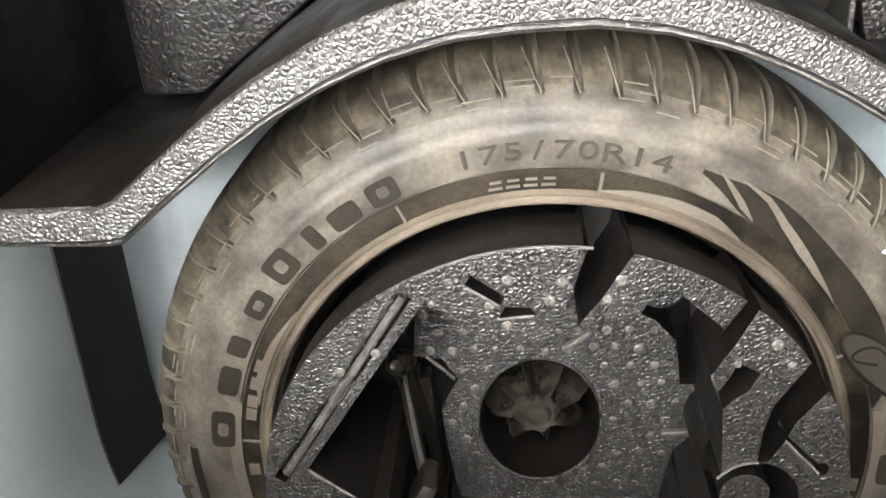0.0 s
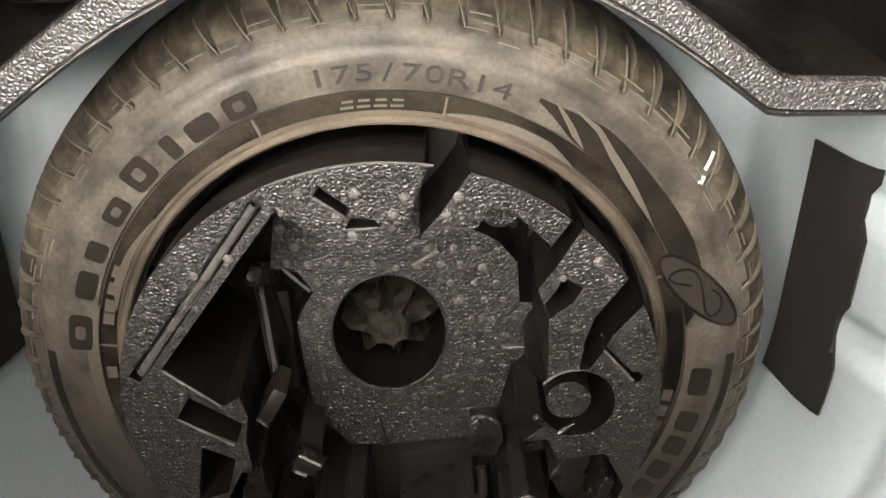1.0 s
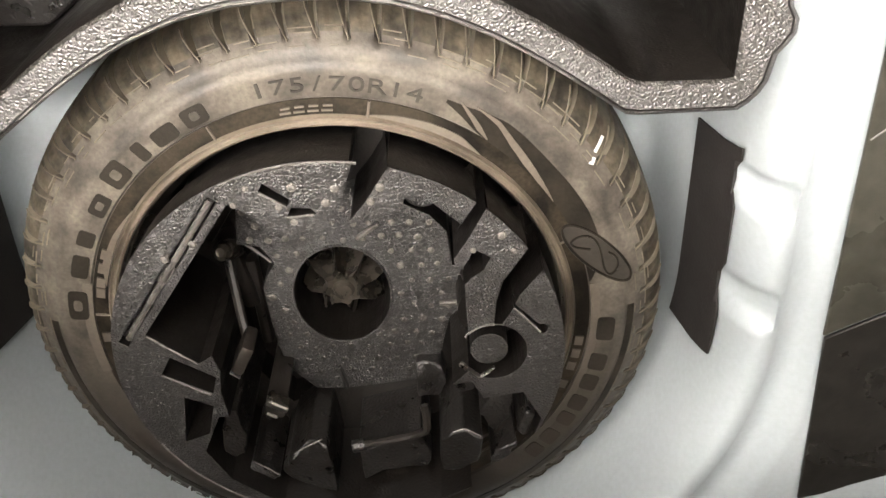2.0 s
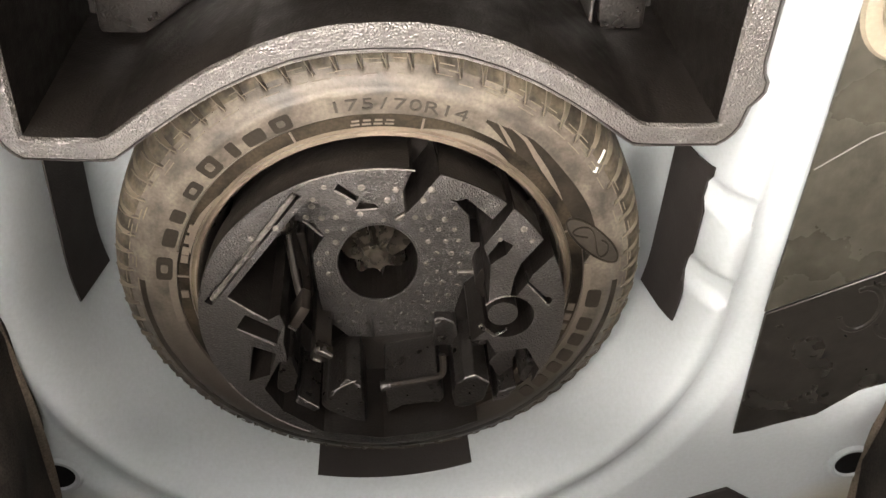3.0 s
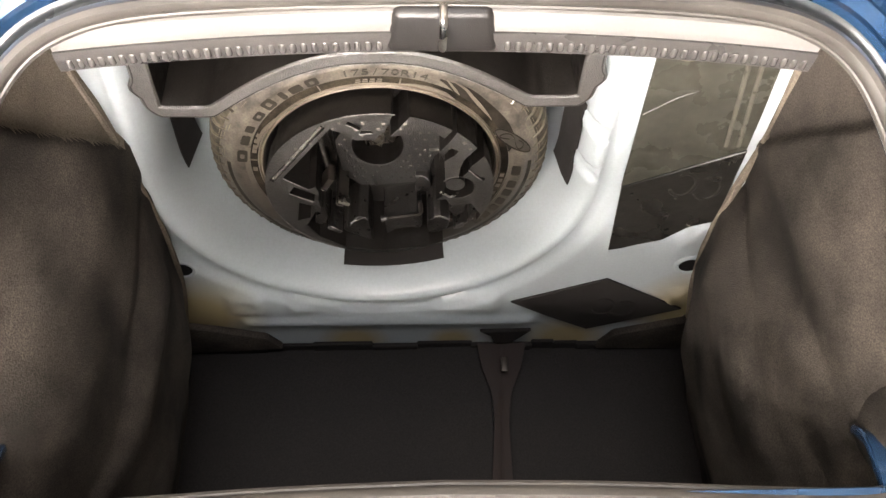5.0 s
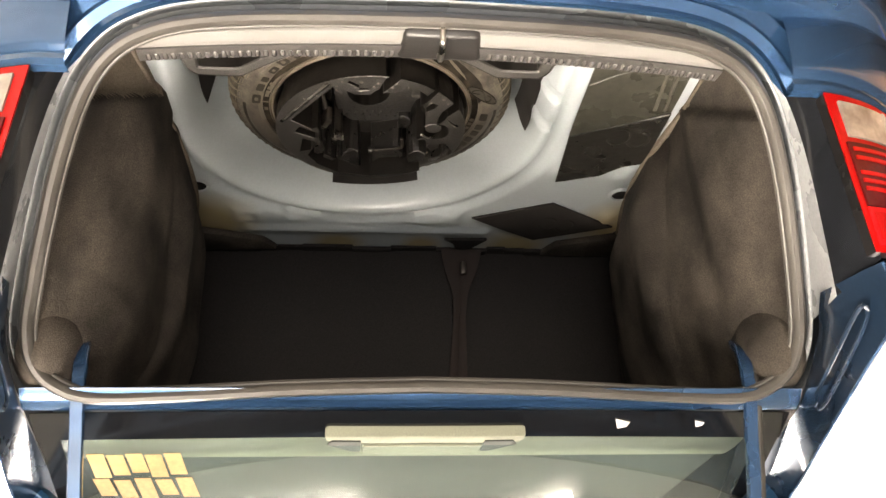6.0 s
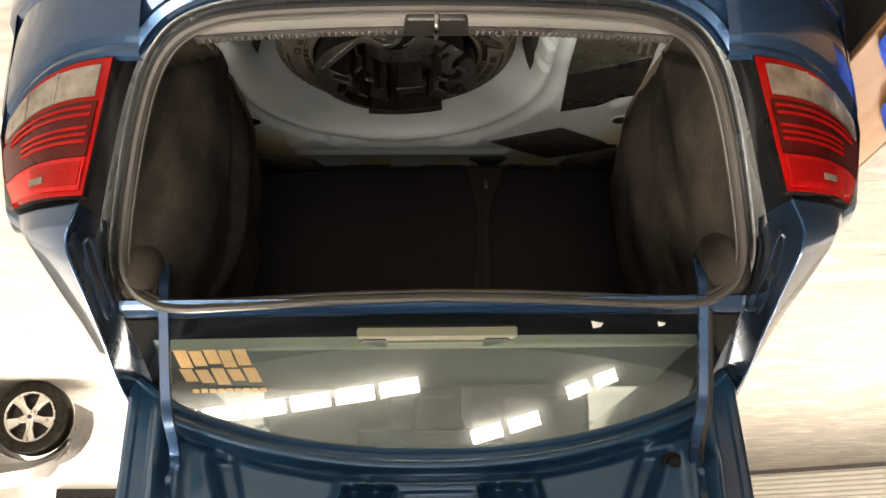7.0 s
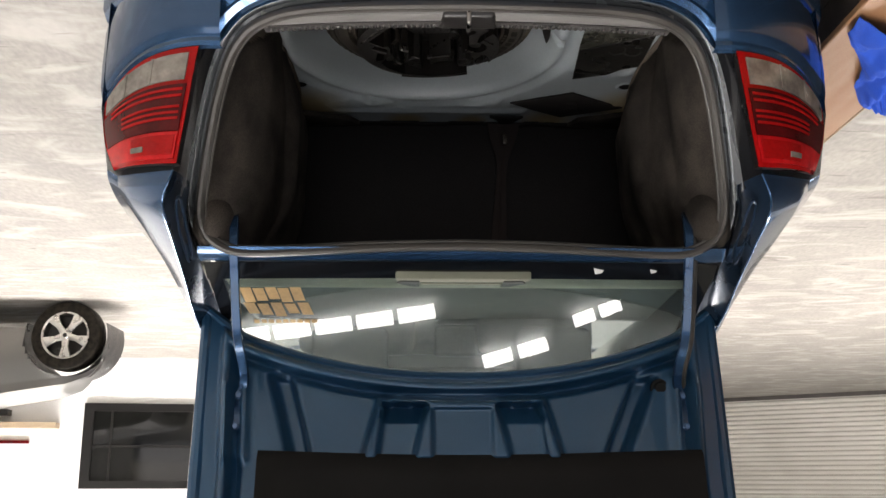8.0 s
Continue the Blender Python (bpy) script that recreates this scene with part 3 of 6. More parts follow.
part("damping_pad", prism([(-0.17, 0.435), (-0.354, 0.35), (-0.43, 0.402), (-0.528, 0.469), (-0.43, 0.512), (-0.341, 0.549), (-0.25, 0.492)], 0.4525, 0.4575, 0.0015, 1), PADBLACK, car, "diamond-shaped matt black pad")
for xa, xb in ((-0.441, -0.476), (-0.462, -0.496)):
    fold_line = [Vector((xa + (xb - xa) * k / 6, -0.42 + 0.37 * k / 6, 0.4556)) for k in range(7)]
    part("pad_fold", sweep(fold_line, ring(0.0042, 8, 1.0, 0.5)), BITUMENPALE, car, "pale fold of the bitumen pad")
part("pad_seam", sweep([Vector((-0.325, -0.128, 0.4556)), Vector((-0.37, -0.165, 0.4556)), Vector((-0.40, -0.18, 0.4556))], ring(0.0008, 6)), SILLMETAL, car)
part("plug_ring", revolve([(0.03, 0.0), (0.033, 0.004), (0.04, 0.0055), (0.047, 0.004), (0.05, 0.0)], 40, Matrix.Translation((-0.368, -0.30, 0.4555)) @ Matrix.Diagonal((1, 1.15, 1, 1)), False), PLUGCREAM, car, "cream raised ring round a floor plug")
part("plug_cap", revolve([(0.0, 0.002), (0.03, 0.002), (0.031, 0.0)], 40, Matrix.Translation((-0.368, -0.30, 0.4555)) @ Matrix.Diagonal((1, 1.15, 1, 1))), PLUGCREAM, car)

for cx, cy, z, m_ in ((-0.43, 0.05, 0.4565, BITUMENDARK), (-0.36, 0.455, 0.4575, PADBLACK)):
    for k in (0, 1):
        arc = [Vector((cx - 0.045 * k + 0.022 * math.cos(t), cy + 0.01 * k + 0.030 * math.sin(t), z)) for t in np.linspace(0.4, 5.2, 18)]
        part("pad_emboss", sweep(arc, ring(0.0035, 6, 1.0, 0.4)), m_, car)


def wall_strip(f, us, vs):
    """A felt strip that clings to the well's side."""
    return part("felt_strip", thick(grid(us, vs, f), 0.002), PADBLACK, car, "dark felt strip stuck to the side of the well")


wall_strip(lambda s, d: tuple(Vector(floor_point(s, d)) + Vector((-math.cos(s) * 0.003, -math.sin(s) * 0.003, 0.002))), np.linspace(1.372, 1.973, 14), np.linspace(0.326, 0.3425, 10))


def side_strip(sx, y0, y1, lo, hi):
    """A straight strip along the well's side wall."""
    def f(u, v):
        s = y0 + (y1 - y0) * v + 0.012 * (1 - u) - QY
        a = s if s < 0 else s / 0.34
        p = floor_point(a if sx > 0 else math.pi - a, lo + (hi - lo) * u)
        return (p[0] - sx * 0.003, p[1], p[2] + 0.002)
    return wall_strip(f, np.linspace(0, 1, 7), np.linspace(0, 1, 20))


side_strip(1, -0.090, 0.125, 0.3275, 0.3380)
side_strip(-1, -0.101, 0.105, 0.3345, 0.3475)

# rear panel, sill plate and its ribbed trim
SILLZ = 0.635


def sill_y(x):
    return -0.474 + 0.03 * (abs(x) / 0.42) ** 2


part("rear_panel", thick(grid(np.linspace(-0.62, 0.62, 40), [0.2, 0.3, 0.45, 0.55, 0.615], lambda x, z: (x, sill_y(x) - 0.035 - 0.02 * (0.615 - z), z)), 0.004), PRIMER, car)
us = np.linspace(-0.44, 0.44, 60)
prof = [(0.012, -0.03), (0.010, -0.004), (0.0, 0.004), (-0.015, 0.006), (-0.030, 0.003), (-0.036, -0.012)]
part("sill_plate", thick(grid(us, prof, lambda x, p: (x, sill_y(x) + p[0], SILLZ + p[1])), 0.003), SILLMETAL, car, "pale painted sill plate of the boot opening")
trim = grid(us, [(-0.002, 0.0075), (0.006, 0.0075), (0.031, 0.003), (0.036, -0.002), (0.037, -0.024)], lambda x, p: (x, sill_y(x) + p[0], SILLZ + p[1]))
part("sill_trim", thick(trim, 0.003), PLASTICGREY, car, "grey ribbed plastic sill edge")
tooth = box(-0.0042, 0.0042, 0.010, 0.027, -0.004, 0.0078, 0.0034, 3)
tooth_ob = part("rib", tooth, NUB, car)
tooth_ob.matrix_basis = Matrix.Translation((0.425, sill_y(0.425), SILLZ))
k = 0
while k < 70:
    k += 1
    x = 0.425 - 0.0122 * k
    if abs(x) < 0.066 or x < -0.43:
        continue
    o = tooth_ob.copy()
    scene.collection.objects.link(o)
    o.matrix_basis = Matrix.Translation((x, sill_y(x), SILLZ))
latch = bmesh.new()
add(latch, prism([(-0.064, 0.03), (0.064, 0.03), (0.056, -0.034), (-0.056, -0.034)], -0.055, 0.010, 0.009, 3, Matrix.Translation((0, -0.474, SILLZ))))
part("latch_cover", latch, PLASTIC, car, "black moulded latch cover on the sill")
part("striker", sweep(spline([(0, -0.462, 0.62), (0, -0.463, 0.650), (0, -0.470, 0.657), (0, -0.502, 0.658), (0, -0.510, 0.652), (0, -0.512, 0.62)], 6), ring(0.0045), up=(1, 0, 0)), STEEL, car, "bright steel striker loop")


# felt side linings, with the wheel housings
FEET = {1: [(-0.46, 0.50), (-0.23, 0.505), (-0.08, 0.480), (0.16, 0.473), (0.34, 0.472), (0.5, 0.492), (0.66, 0.51)],
        -1: [(-0.46, 0.523), (-0.23, 0.523), (-0.09, 0.522), (-0.04, 0.538), (0.07, 0.538), (0.13, 0.520), (0.30, 0.520), (0.48, 0.552), (0.66, 0.57)]}


def under_fold(y, z):
    """1 on the lower rear panel, which ends at a slanting fold."""
    return (1 - smooth01(-0.008, 0.008, z - (0.455 - 0.70 * (y + 0.05)))) * (1 - smooth01(-0.07, -0.05, y))


def liner_point(sx, y, u):
    """u climbs from the floor to under the deck."""
    z = 0.45 + 0.60 * u
    foot = lerp(FEET[sx], y)
    rear = 1 - smooth01(-0.30, 0.02, y)
    x = foot + 0.015 * u + rear * (0.10 * max(u, 0.0) ** 0.9)
    arch = math.exp(-(((y - 0.30) / 0.26) ** 2))
    u = max(u, 0.0)
    up = smooth01(0.0, 0.25, u) * (1 - smooth01(0.55, 0.95, u))
    x -= (0.03 if sx > 0 else 0.045) * arch * up
    x -= 0.014 * up * (math.exp(-(((y - 0.16) / 0.04) ** 2)) + 0.7 * math.exp(-(((y - 0.40) / 0.05) ** 2)))
    x += (0.05 if sx > 0 else 0.02) * smooth01(0.7, 1.0, u) + 0.035 * smooth01(0.5, 0.9, u) * rear
    x += (0.25 + 0.75 * smooth01(0.02, 0.2, u)) * (0.005 * noise.noise(Vector((y * 11, z * 9, sx))) + 0.011 * noise.noise(Vector((y * 5, z * 3, 5 + sx))))
    x += 0.006 * math.exp(-(((y - 0.05 - 0.1 * u) / 0.02) ** 2)) + 0.018 * under_fold(y, z)
    return (sx * min(x, 0.632), y, z)


def liner(sx):
    def f(y, u):
        yy = y
        if u > 0.3:
            yy = max(y, -0.455 + 0.82 * (0.45 + 0.60 * u - SILLZ) + 0.01)
        return liner_point(sx, yy, u)
    bm = thick(grid(np.linspace(-0.44, 0.66, 110), np.linspace(-0.03, 1, 72), f), 0.006)
    for face in bm.faces:
        c = face.calc_center_median()
        # brown rear panel; the lit side's lighter tone is put into its colour
        face.material_index = 1 if under_fold(c.y, c.z) > 0.5 and (sx > 0 or c.y < -0.33) else 0
    return part("side_lining", bm, [FELT, FELTBROWN], car, "charcoal felt side lining with rounded wheel housing", angle=60)


liner(1), liner(-1)
part("lining_lip", sweep(spline([(liner_point(1, y, 0)[0] - 0.004, y, 0.455) for y in (-0.40, -0.23, -0.08, 0.16, 0.34, 0.5, 0.6)], 6), ring(0.007, 8)), FELTBROWN, car, "brown rolled edge of the lining")
part("lining_lip", sweep(spline([(liner_point(-1, y, 0)[0] + 0.004, y, 0.455) for y in (-0.40, -0.23, -0.08, 0.16, 0.34, 0.5, 0.6)], 6), ring(0.007, 8)), FELTBROWN, car, "brown rolled edge of the lining")

for sx in (1, -1):
    b = bmesh.new()
    bmesh.ops.create_uvsphere(b, u_segments=28, v_segments=18, radius=1.0)
    bmesh.ops.transform(b, matrix=Matrix.Translation((sx * 0.605, -0.085, 0.965)) @ pose(0, 0, 0, -38, 0, 0) @ Matrix.Diagonal((0.055, 0.095, 0.075, 1)), verts=b.verts)
    for v in b.verts:
        v.co += v.normal * 0.004 * noise.noise(v.co * 25)
    part("hinge_cover", b, FELT, car, "padded felt cover over the hinge")

# seat backs and the shelf over the boot
part("seat_back", thick(grid(np.linspace(-0.62, -0.145, 24), np.linspace(0, 1, 20), lambda x, u: (x, 0.625 + 0.10 * u + 0.012 * math.sin(3 * x + 2), 0.44 + 0.64 * u)), 0.01), SEATCLOTH, car, "black cloth back of the narrow folding seat")
part("seat_back", thick(grid(np.linspace(-0.14, 0.62, 30), np.linspace(0, 1, 20), lambda x, u: (x, 0.625 + 0.10 * u + 0.010 * math.sin(3 * x), 0.44 + 0.64 * u)), 0.01), SEATCLOTH, car, "black cloth back of the wide folding seat")
STRAP = [(0.0, 0.105), (0.10, 0.085), (0.22, 0.040), (0.34, 0.030), (0.60, 0.044), (1.0, 0.060)]


def strap_point(w, u):
    """A webbing strap that narrows below its anchor and spreads again."""
    wide = lerp(STRAP, u)
    return (-0.165 + 0.02 * u + w * wide / 2, 0.606 + 0.085 * u - 0.006 * abs(w) ** 0.5, 0.462 + 0.50 * u)


part("seat_belt", thick(grid(np.linspace(-1, 1, 9), np.linspace(0, 1, 30), strap_point), 0.002), BELT, car, "dark brown woven belt between the seat backs")
part("belt_tongue", box(-0.174, -0.160, 0.585, 0.592, 0.50, 0.535, 0.003, 2), TOOLMETAL, car)
part("parcel_shelf", thick(grid(np.linspace(-0.62, 0.62, 30), np.linspace(0, 1, 16), lambda x, u: (x, 0.03 + 0.68 * u, 1.056 + 0.03 * u + 0.004 * math.sin(8 * x))), 0.012), SHELFDARK, car, "dark parcel shelf behind the rear window")
part("shelf_edge", thick(grid(np.linspace(-0.60, 0.60, 30), np.linspace(0, 1, 6), lambda x, u: (x, 0.015 + 0.16 * u, 1.074 + 0.016 * u + 0.008 * math.sin(math.pi * u))), 0.006), SHELF, car, "beige moulded edge of the shelf")
part("shelf_underside", grid(np.linspace(-0.62, 0.62, 8), np.linspace(0, 1, 8), lambda x, u: (x, -0.08 + 0.80 * u, 1.036 + 0.03 * u)), SEATCLOTH, car)

# ---- boot opening: rubber seal and painted gutter ----
OPEN = [(0.0, -0.510, 0.622), (0.20, -0.506, 0.624), (0.34, -0.495, 0.628), (0.42, -0.476, 0.638), (0.475, -0.446, 0.658), (0.515, -0.405, 0.700), (0.548, -0.35, 0.772), (0.578, -0.28, 0.855), (0.600, -0.22, 0.925), (0.612, -0.175, 0.978), (0.604, -0.140, 1.018), (0.572, -0.118, 1.044), (0.52, -0.108, 1.056), (0.40, -0.108, 1.053), (0.20, -0.115, 1.045), (0.0, -0.118, 1.041)]
half = spline(OPEN, 5)
loop = half + [Vector((-p.x, p.y, p.z)) for p in half[-2:0:-1]]
centre = Vector((0, -0.28, 0.85))
NORM = Vector((0, -0.78, 0.63)).normalized()


def offset_loop(out, lift):
    """The opening's line, moved outwards in its plane and along its normal."""
    res, n = [], len(loop)
    for i, p in enumerate(loop):
        t = (loop[(i + 1) % n] - loop[i - 1]).normalized()
        o = t.cross(NORM).normalized()
        if o.dot(p - centre) < 0:
            o = -o
        res.append(p + o * out + NORM * lift)
    return res


part("boot_seal", sweep(offset_loop(0.002, 0.008), ring(0.011, 10, 1.0, 1.15), True, NORM), RUBBER, car, "soft black rubber seal round the boot opening")
part("seal_lip", sweep(offset_loop(-0.007, 0.002), ring(0.006, 8), True, NORM), RUBBER, car)


def band(name, offs, material, label="", keep=None):
    """A pressed channel that follows the opening; offs are (outward, lift) steps."""
    rows = [offset_loop(a, b) for a, b in offs]
    bm = bmesh.new()
    vs = [[bm.verts.new(p) for p in r] for r in rows]
    n = len(loop)
    for i in range(n):
        if keep and not keep(loop[i]):
            continue
        for j in range(len(rows) - 1):
            bm.faces.new((vs[j][i], vs[j][(i + 1) % n], vs[j + 1][(i + 1) % n], vs[j + 1][i]))
    bmesh.ops.delete(bm, geom=[v for v in bm.verts if not v.link_faces], context="VERTS")
    return part(name, bm, material, car, label)


band("opening_flange", [(-0.004, -0.02), (0.0, 0.0), (0.009, 0.0), (0.013, -0.006), (0.020, -0.007), (0.026, -0.001), (0.030, 0.0)], FLANGE, "sealed rain channel round the boot opening")

# ---- quarter panels, pillars and the rear skin ----


# crease from the lamp's top corner up to the pillar
CREASE = [(0.606, -0.472, 0.975), (0.630, -0.443, 1.036), (0.640, -0.30, 1.085), (0.650, -0.14, 1.135), (0.662, 0.02, 1.185), (0.66, 0.20, 1.245), (0.63, 0.50, 1.34)]
SHOULDER = [(0.765, -0.325, 0.942), (0.772, -0.27, 0.965), (0.755, -0.18, 1.005), (0.722, -0.08, 1.055), (0.695, 0.02, 1.115), (0.68, 0.20, 1.215), (0.64, 0.50, 1.335)]
MIDS = [(0.690, -0.425, 0.968), (0.712, -0.385, 1.012), (0.710, -0.25, 1.055), (0.697, -0.11, 1.103), (0.684, 0.02, 1.16), (0.675, 0.20, 1.235), (0.637, 0.50, 1.339)]
BELTL = [(0.785, -0.335, 0.93), (0.800, -0.27, 0.94), (0.812, -0.15, 0.955), (0.818, 0.0, 0.965), (0.82, 0.2, 0.975), (0.825, 0.5, 0.985), (0.83, 1.0, 0.99)]
SIDE2 = [(0.80, -0.36, 0.80), (0.815, -0.28, 0.80), (0.83, -0.15, 0.80), (0.84, 0.0, 0.80), (0.845, 0.2, 0.80), (0.85, 0.5, 0.80), (0.85, 1.0, 0.80)]
SIDE3 = [(0.80, -0.36, 0.55), (0.815, -0.28, 0.52), (0.83, -0.15, 0.5), (0.84, 0.0, 0.5), (0.845, 0.2, 0.5), (0.85, 0.5, 0.5), (0.85, 1.0, 0.5)]
SIDE4 = [(0.77, -0.36, 0.30), (0.78, -0.28, 0.30), (0.79, -0.15, 0.30), (0.80, 0.0, 0.3), (0.80, 0.2, 0.3), (0.81, 0.5, 0.3), (0.81, 1.0, 0.3)]
INNER = [(0.604, -0.43, 0.968), (0.615, -0.40, 0.995), (0.628, -0.27, 1.02), (0.634, -0.15, 1.06), (0.628, -0.07, 1.09), (0.622, 0.10, 1.15), (0.60, 0.40, 1.27)]
GUT = [(0.622, -0.265, 0.935), (0.630, -0.235, 0.955), (0.638, -0.21, 0.975), (0.642, -0.18, 0.995), (0.64, -0.12, 1.045), (0.628, 0.05, 1.12), (0.60, 0.38, 1.25)]
for sx in (1, -1):
    part("quarter_panel", quad_sheet(mirror([CREASE, MIDS, SHOULDER, BELTL, SIDE2, SIDE3, SIDE4], sx)), BLUE, car, "glossy blue rear wing", angle=28)
    part("pillar_return", quad_sheet(mirror([CREASE, INNER, GUT], sx)), BLUE_SHADE, car, "inner face of the blue rear wing, darkened for its reflections", angle=30)
    slot = [(0.612, -0.385, 1.008), (0.625, -0.28, 1.035), (0.634, -0.17, 1.075), (0.640, -0.17, 1.095), (0.634, -0.28, 1.058), (0.620, -0.385, 1.022)]
    part("panel_bead", sweep([Vector((sx * (x - 0.004), y - 0.004, z + 0.002)) for x, y, z in spline(slot, 4, True)], ring(0.0035, 8), True), BLUE_SHADE, car)
    part("crease_bead", sweep([Vector((sx * p.x, p.y, p.z)) for p in spline(CREASE[:6], 5)], ring(0.0028, 8)), BLUE, car)

# black recess between the opening and each lamp
for sx in (1, -1):
    edge = [(p.x, p.y, p.z) for p in offset_loop(0.030, 0.0)[:len(half)] if 0.655 < p.z < 0.965]
    n = len(edge)
    lampline = [(0.566 + 0.040 * v, -0.484 + 0.012 * v, 0.705 + 0.265 * v) for v in [k / (n - 1) for k in range(n)]]
    deep = [((a[0] * 0.5 + b[0] * 0.5) - 0.004, a[1] * 0.45 + b[1] * 0.55 + 0.030, a[2] * 0.5 + b[2] * 0.5) for a, b in zip(edge, lampline)]
    ridge = [((a[0] * 0.3 + b[0] * 0.7), a[1] * 0.3 + b[1] * 0.7 + 0.006, a[2] * 0.3 + b[2] * 0.7) for a, b in zip(edge, lampline)]
    # the pale colour paints the highlight on the gutter wall
    part("gutter_wall", quad_sheet(mirror([edge, deep], sx), 2), GUTTER, car, "wall of the rain gutter, pale grey for its highlight")
    part("lamp_recess", quad_sheet(mirror([deep, ridge, lampline], sx), 2), RECESS, car, "black recess beside the lamp", angle=30)

# rear face round the opening's lower corners, with its stepped creases
low = lambda p: p.z < 0.715
band("rear_skin", [(0.030, 0.0), (0.036, 0.007), (0.044, 0.001), (0.060, 0.005), (0.066, -0.001), (0.090, -0.002), (0.100, -0.014), (0.105, -0.04), (0.105, -0.10)], BLUE, "blue rear panel with stepped creases under the opening", low)


def lamp_point(sx, u, v, out=0.0):
    """u from the inner to the outer edge, v from the lower to the upper edge."""
    lo = Vector((0.564 + 0.232 * u, -0.496 + 0.029 * u + 0.115 * u ** 2.4, 0.712 + 0.012 * u + 0.06 * u ** 3))
    hi = Vector((0.598 + 0.174 * u, -0.480 + 0.026 * u + 0.125 * u ** 2.2, 0.963 - 0.004 * u - 0.028 * u ** 2))
    p = lo.lerp(hi, v)
    p.x += 0.012 * math.sin(math.pi * v) * u
    n = Vector((0.25 + 0.75 * u ** 2, -1.0 + 0.5 * u ** 2, 0.05)).normalized()
    p += n * out
    return (sx * p.x, p.y, p.z)


def bumper_row(g, z):
    """One level of the bumper: g is how far it stands back."""
    return [(u * (0.83 - g * 0.4), -0.62 + g + 0.30 * abs(u) ** 4.5, z) for u in [-1 + k / 12 for k in range(25)]]


part("rear_bumper", quad_sheet([bumper_row(0.10, 0.585), bumper_row(0.05, 0.58), bumper_row(0.015, 0.565), bumper_row(0.0, 0.54), bumper_row(0.0, 0.48), bumper_row(0.02, 0.40), bumper_row(0.05, 0.30), bumper_row(0.10, 0.22)], 1), BLUE, car, "painted blue rear bumper", angle=60)
for sx in (1, -1):
    wing = []
    for out, drop in ((-0.018, -0.001), (-0.004, -0.004), (0.001, -0.012), (-0.001, -0.022), (0.003, -0.028), (0.007, -0.05), (0.008, -0.10), (0.006, -0.18), (-0.012, -0.30)):
        row = []
        for k in range(15):
            u = -0.20 + 1.24 * k / 14
            p = lamp_point(1, max(u, 0.0), 0.0, out)
            row.append((p[0] + 0.222 * min(u, 0.0), p[1], p[2] + drop))
        wing.append(row)
    part("wing_corner", quad_sheet(mirror(wing, sx), 1), BLUE, car, "blue corner under the rear lamp", angle=40)

# ---- rear lamps ----


def lamp_patch(sx, u0, u1, v0, v1, out, nu=16, nv=6, d=0.004):
    return thick(grid(np.linspace(u0, u1, nu), np.linspace(v0, v1, nv), lambda u, v: lamp_point(sx, u, v, out)), d)


def rear_lamp(sx):
    body = part("rear_lamp", lamp_patch(sx, 0.0, 1.0, 0.0, 1.0, 0.0, 24, 16, 0.003), LENSRED, car, "red and clear rear lamp cluster")
    part("housing", lamp_patch(sx, 0.004, 0.996, 0.004, 0.996, -0.005, 16, 10, 0.018), HOUSING, body, "black lamp housing")
    part("reverse_lens", lamp_patch(sx, 0.065, 0.93, 0.055, 0.285, 0.0045), LENSCLEAR, body, "clear indicator and reversing lens")
    for a in (0.40, 0.68):
        part("lens_divider", lamp_patch(sx, a, a + 0.02, 0.05, 0.285, 0.0060, 3, 4, 0.002), LENSCLEAR, body)
    part("tail_lens", lamp_patch(sx, 0.035, 0.95, 0.325, 0.725, 0.0042, 20, 8), LENSDARK, body, "smoked dark red lens")
    for v in (0.37, 0.425, 0.52, 0.57, 0.62):
        w = 0.70 if v > 0.5 else 0.84
        part("light_bar", lamp_patch(sx, 0.06, w, v - 0.011, v + 0.011, 0.0065, 16, 3, 0.004), LENSRED, body)
    part("reflector", lamp_patch(sx, 0.035, 0.95, 0.735, 0.965, 0.0045, 14, 6), LENSBRIGHT, body, "bright red reflector lens")
    part("reflector_shade", lamp_patch(sx, 0.06, 0.58, 0.765, 0.93, 0.0062, 10, 4, 0.002), LENSRED, body)
    # pale patch painted on the lens for its glint
    part("lamp_glint", lamp_patch(sx, 0.42, 0.58, 0.85, 0.90, 0.0082, 8, 4, 0.002), LENSCLEAR, body)


rear_lamp(1), rear_lamp(-1)

# ---- rear window ----
GA = radians(28)


def glass_point(x, s, lift=0.0):
    """s runs up the slope from the deck."""
    back = 0.015 * (x / 0.6) ** 2
    return (x, -0.098 + back + s * math.cos(GA) - lift * math.sin(GA), 1.082 + s * math.sin(GA) + lift * math.cos(GA))


pane_ob = part("rear_window", grid(np.linspace(-0.615, 0.615, 30), np.linspace(0, 0.72, 20), lambda x, s: glass_point(x * (1 - 0.10 * s), s)), GLASS, car, "sloping rear window glass with reflections of the roof lights")
pane_ob.visible_shadow = False
part("window_border", thick(grid(np.linspace(-0.622, 0.622, 30), np.linspace(-0.004, 0.058, 5), lambda x, s: glass_point(x, s, 0.0012)), 0.001), GLOSSBLACK, car, "black ceramic border of the window")
for sx in (1, -1):
    part("window_border", thick(grid(np.linspace(0, 0.7, 16), [0.0, 0.035], lambda s, w: glass_point(sx * (0.622 - w) * (1 - 0.10 * s), s, 0.0012)), 0.001), GLOSSBLACK, car)
part("rear_deck", thick(grid(np.linspace(-0.63, 0.63, 30), [0, 0.3, 0.7, 1.0], lambda x, u: (x, -0.128 + 0.034 * u, 1.052 + 0.026 * u + 0.006 * math.sin(math.pi * u))), 0.003), BLUE, car, "blue painted strip between opening and window")
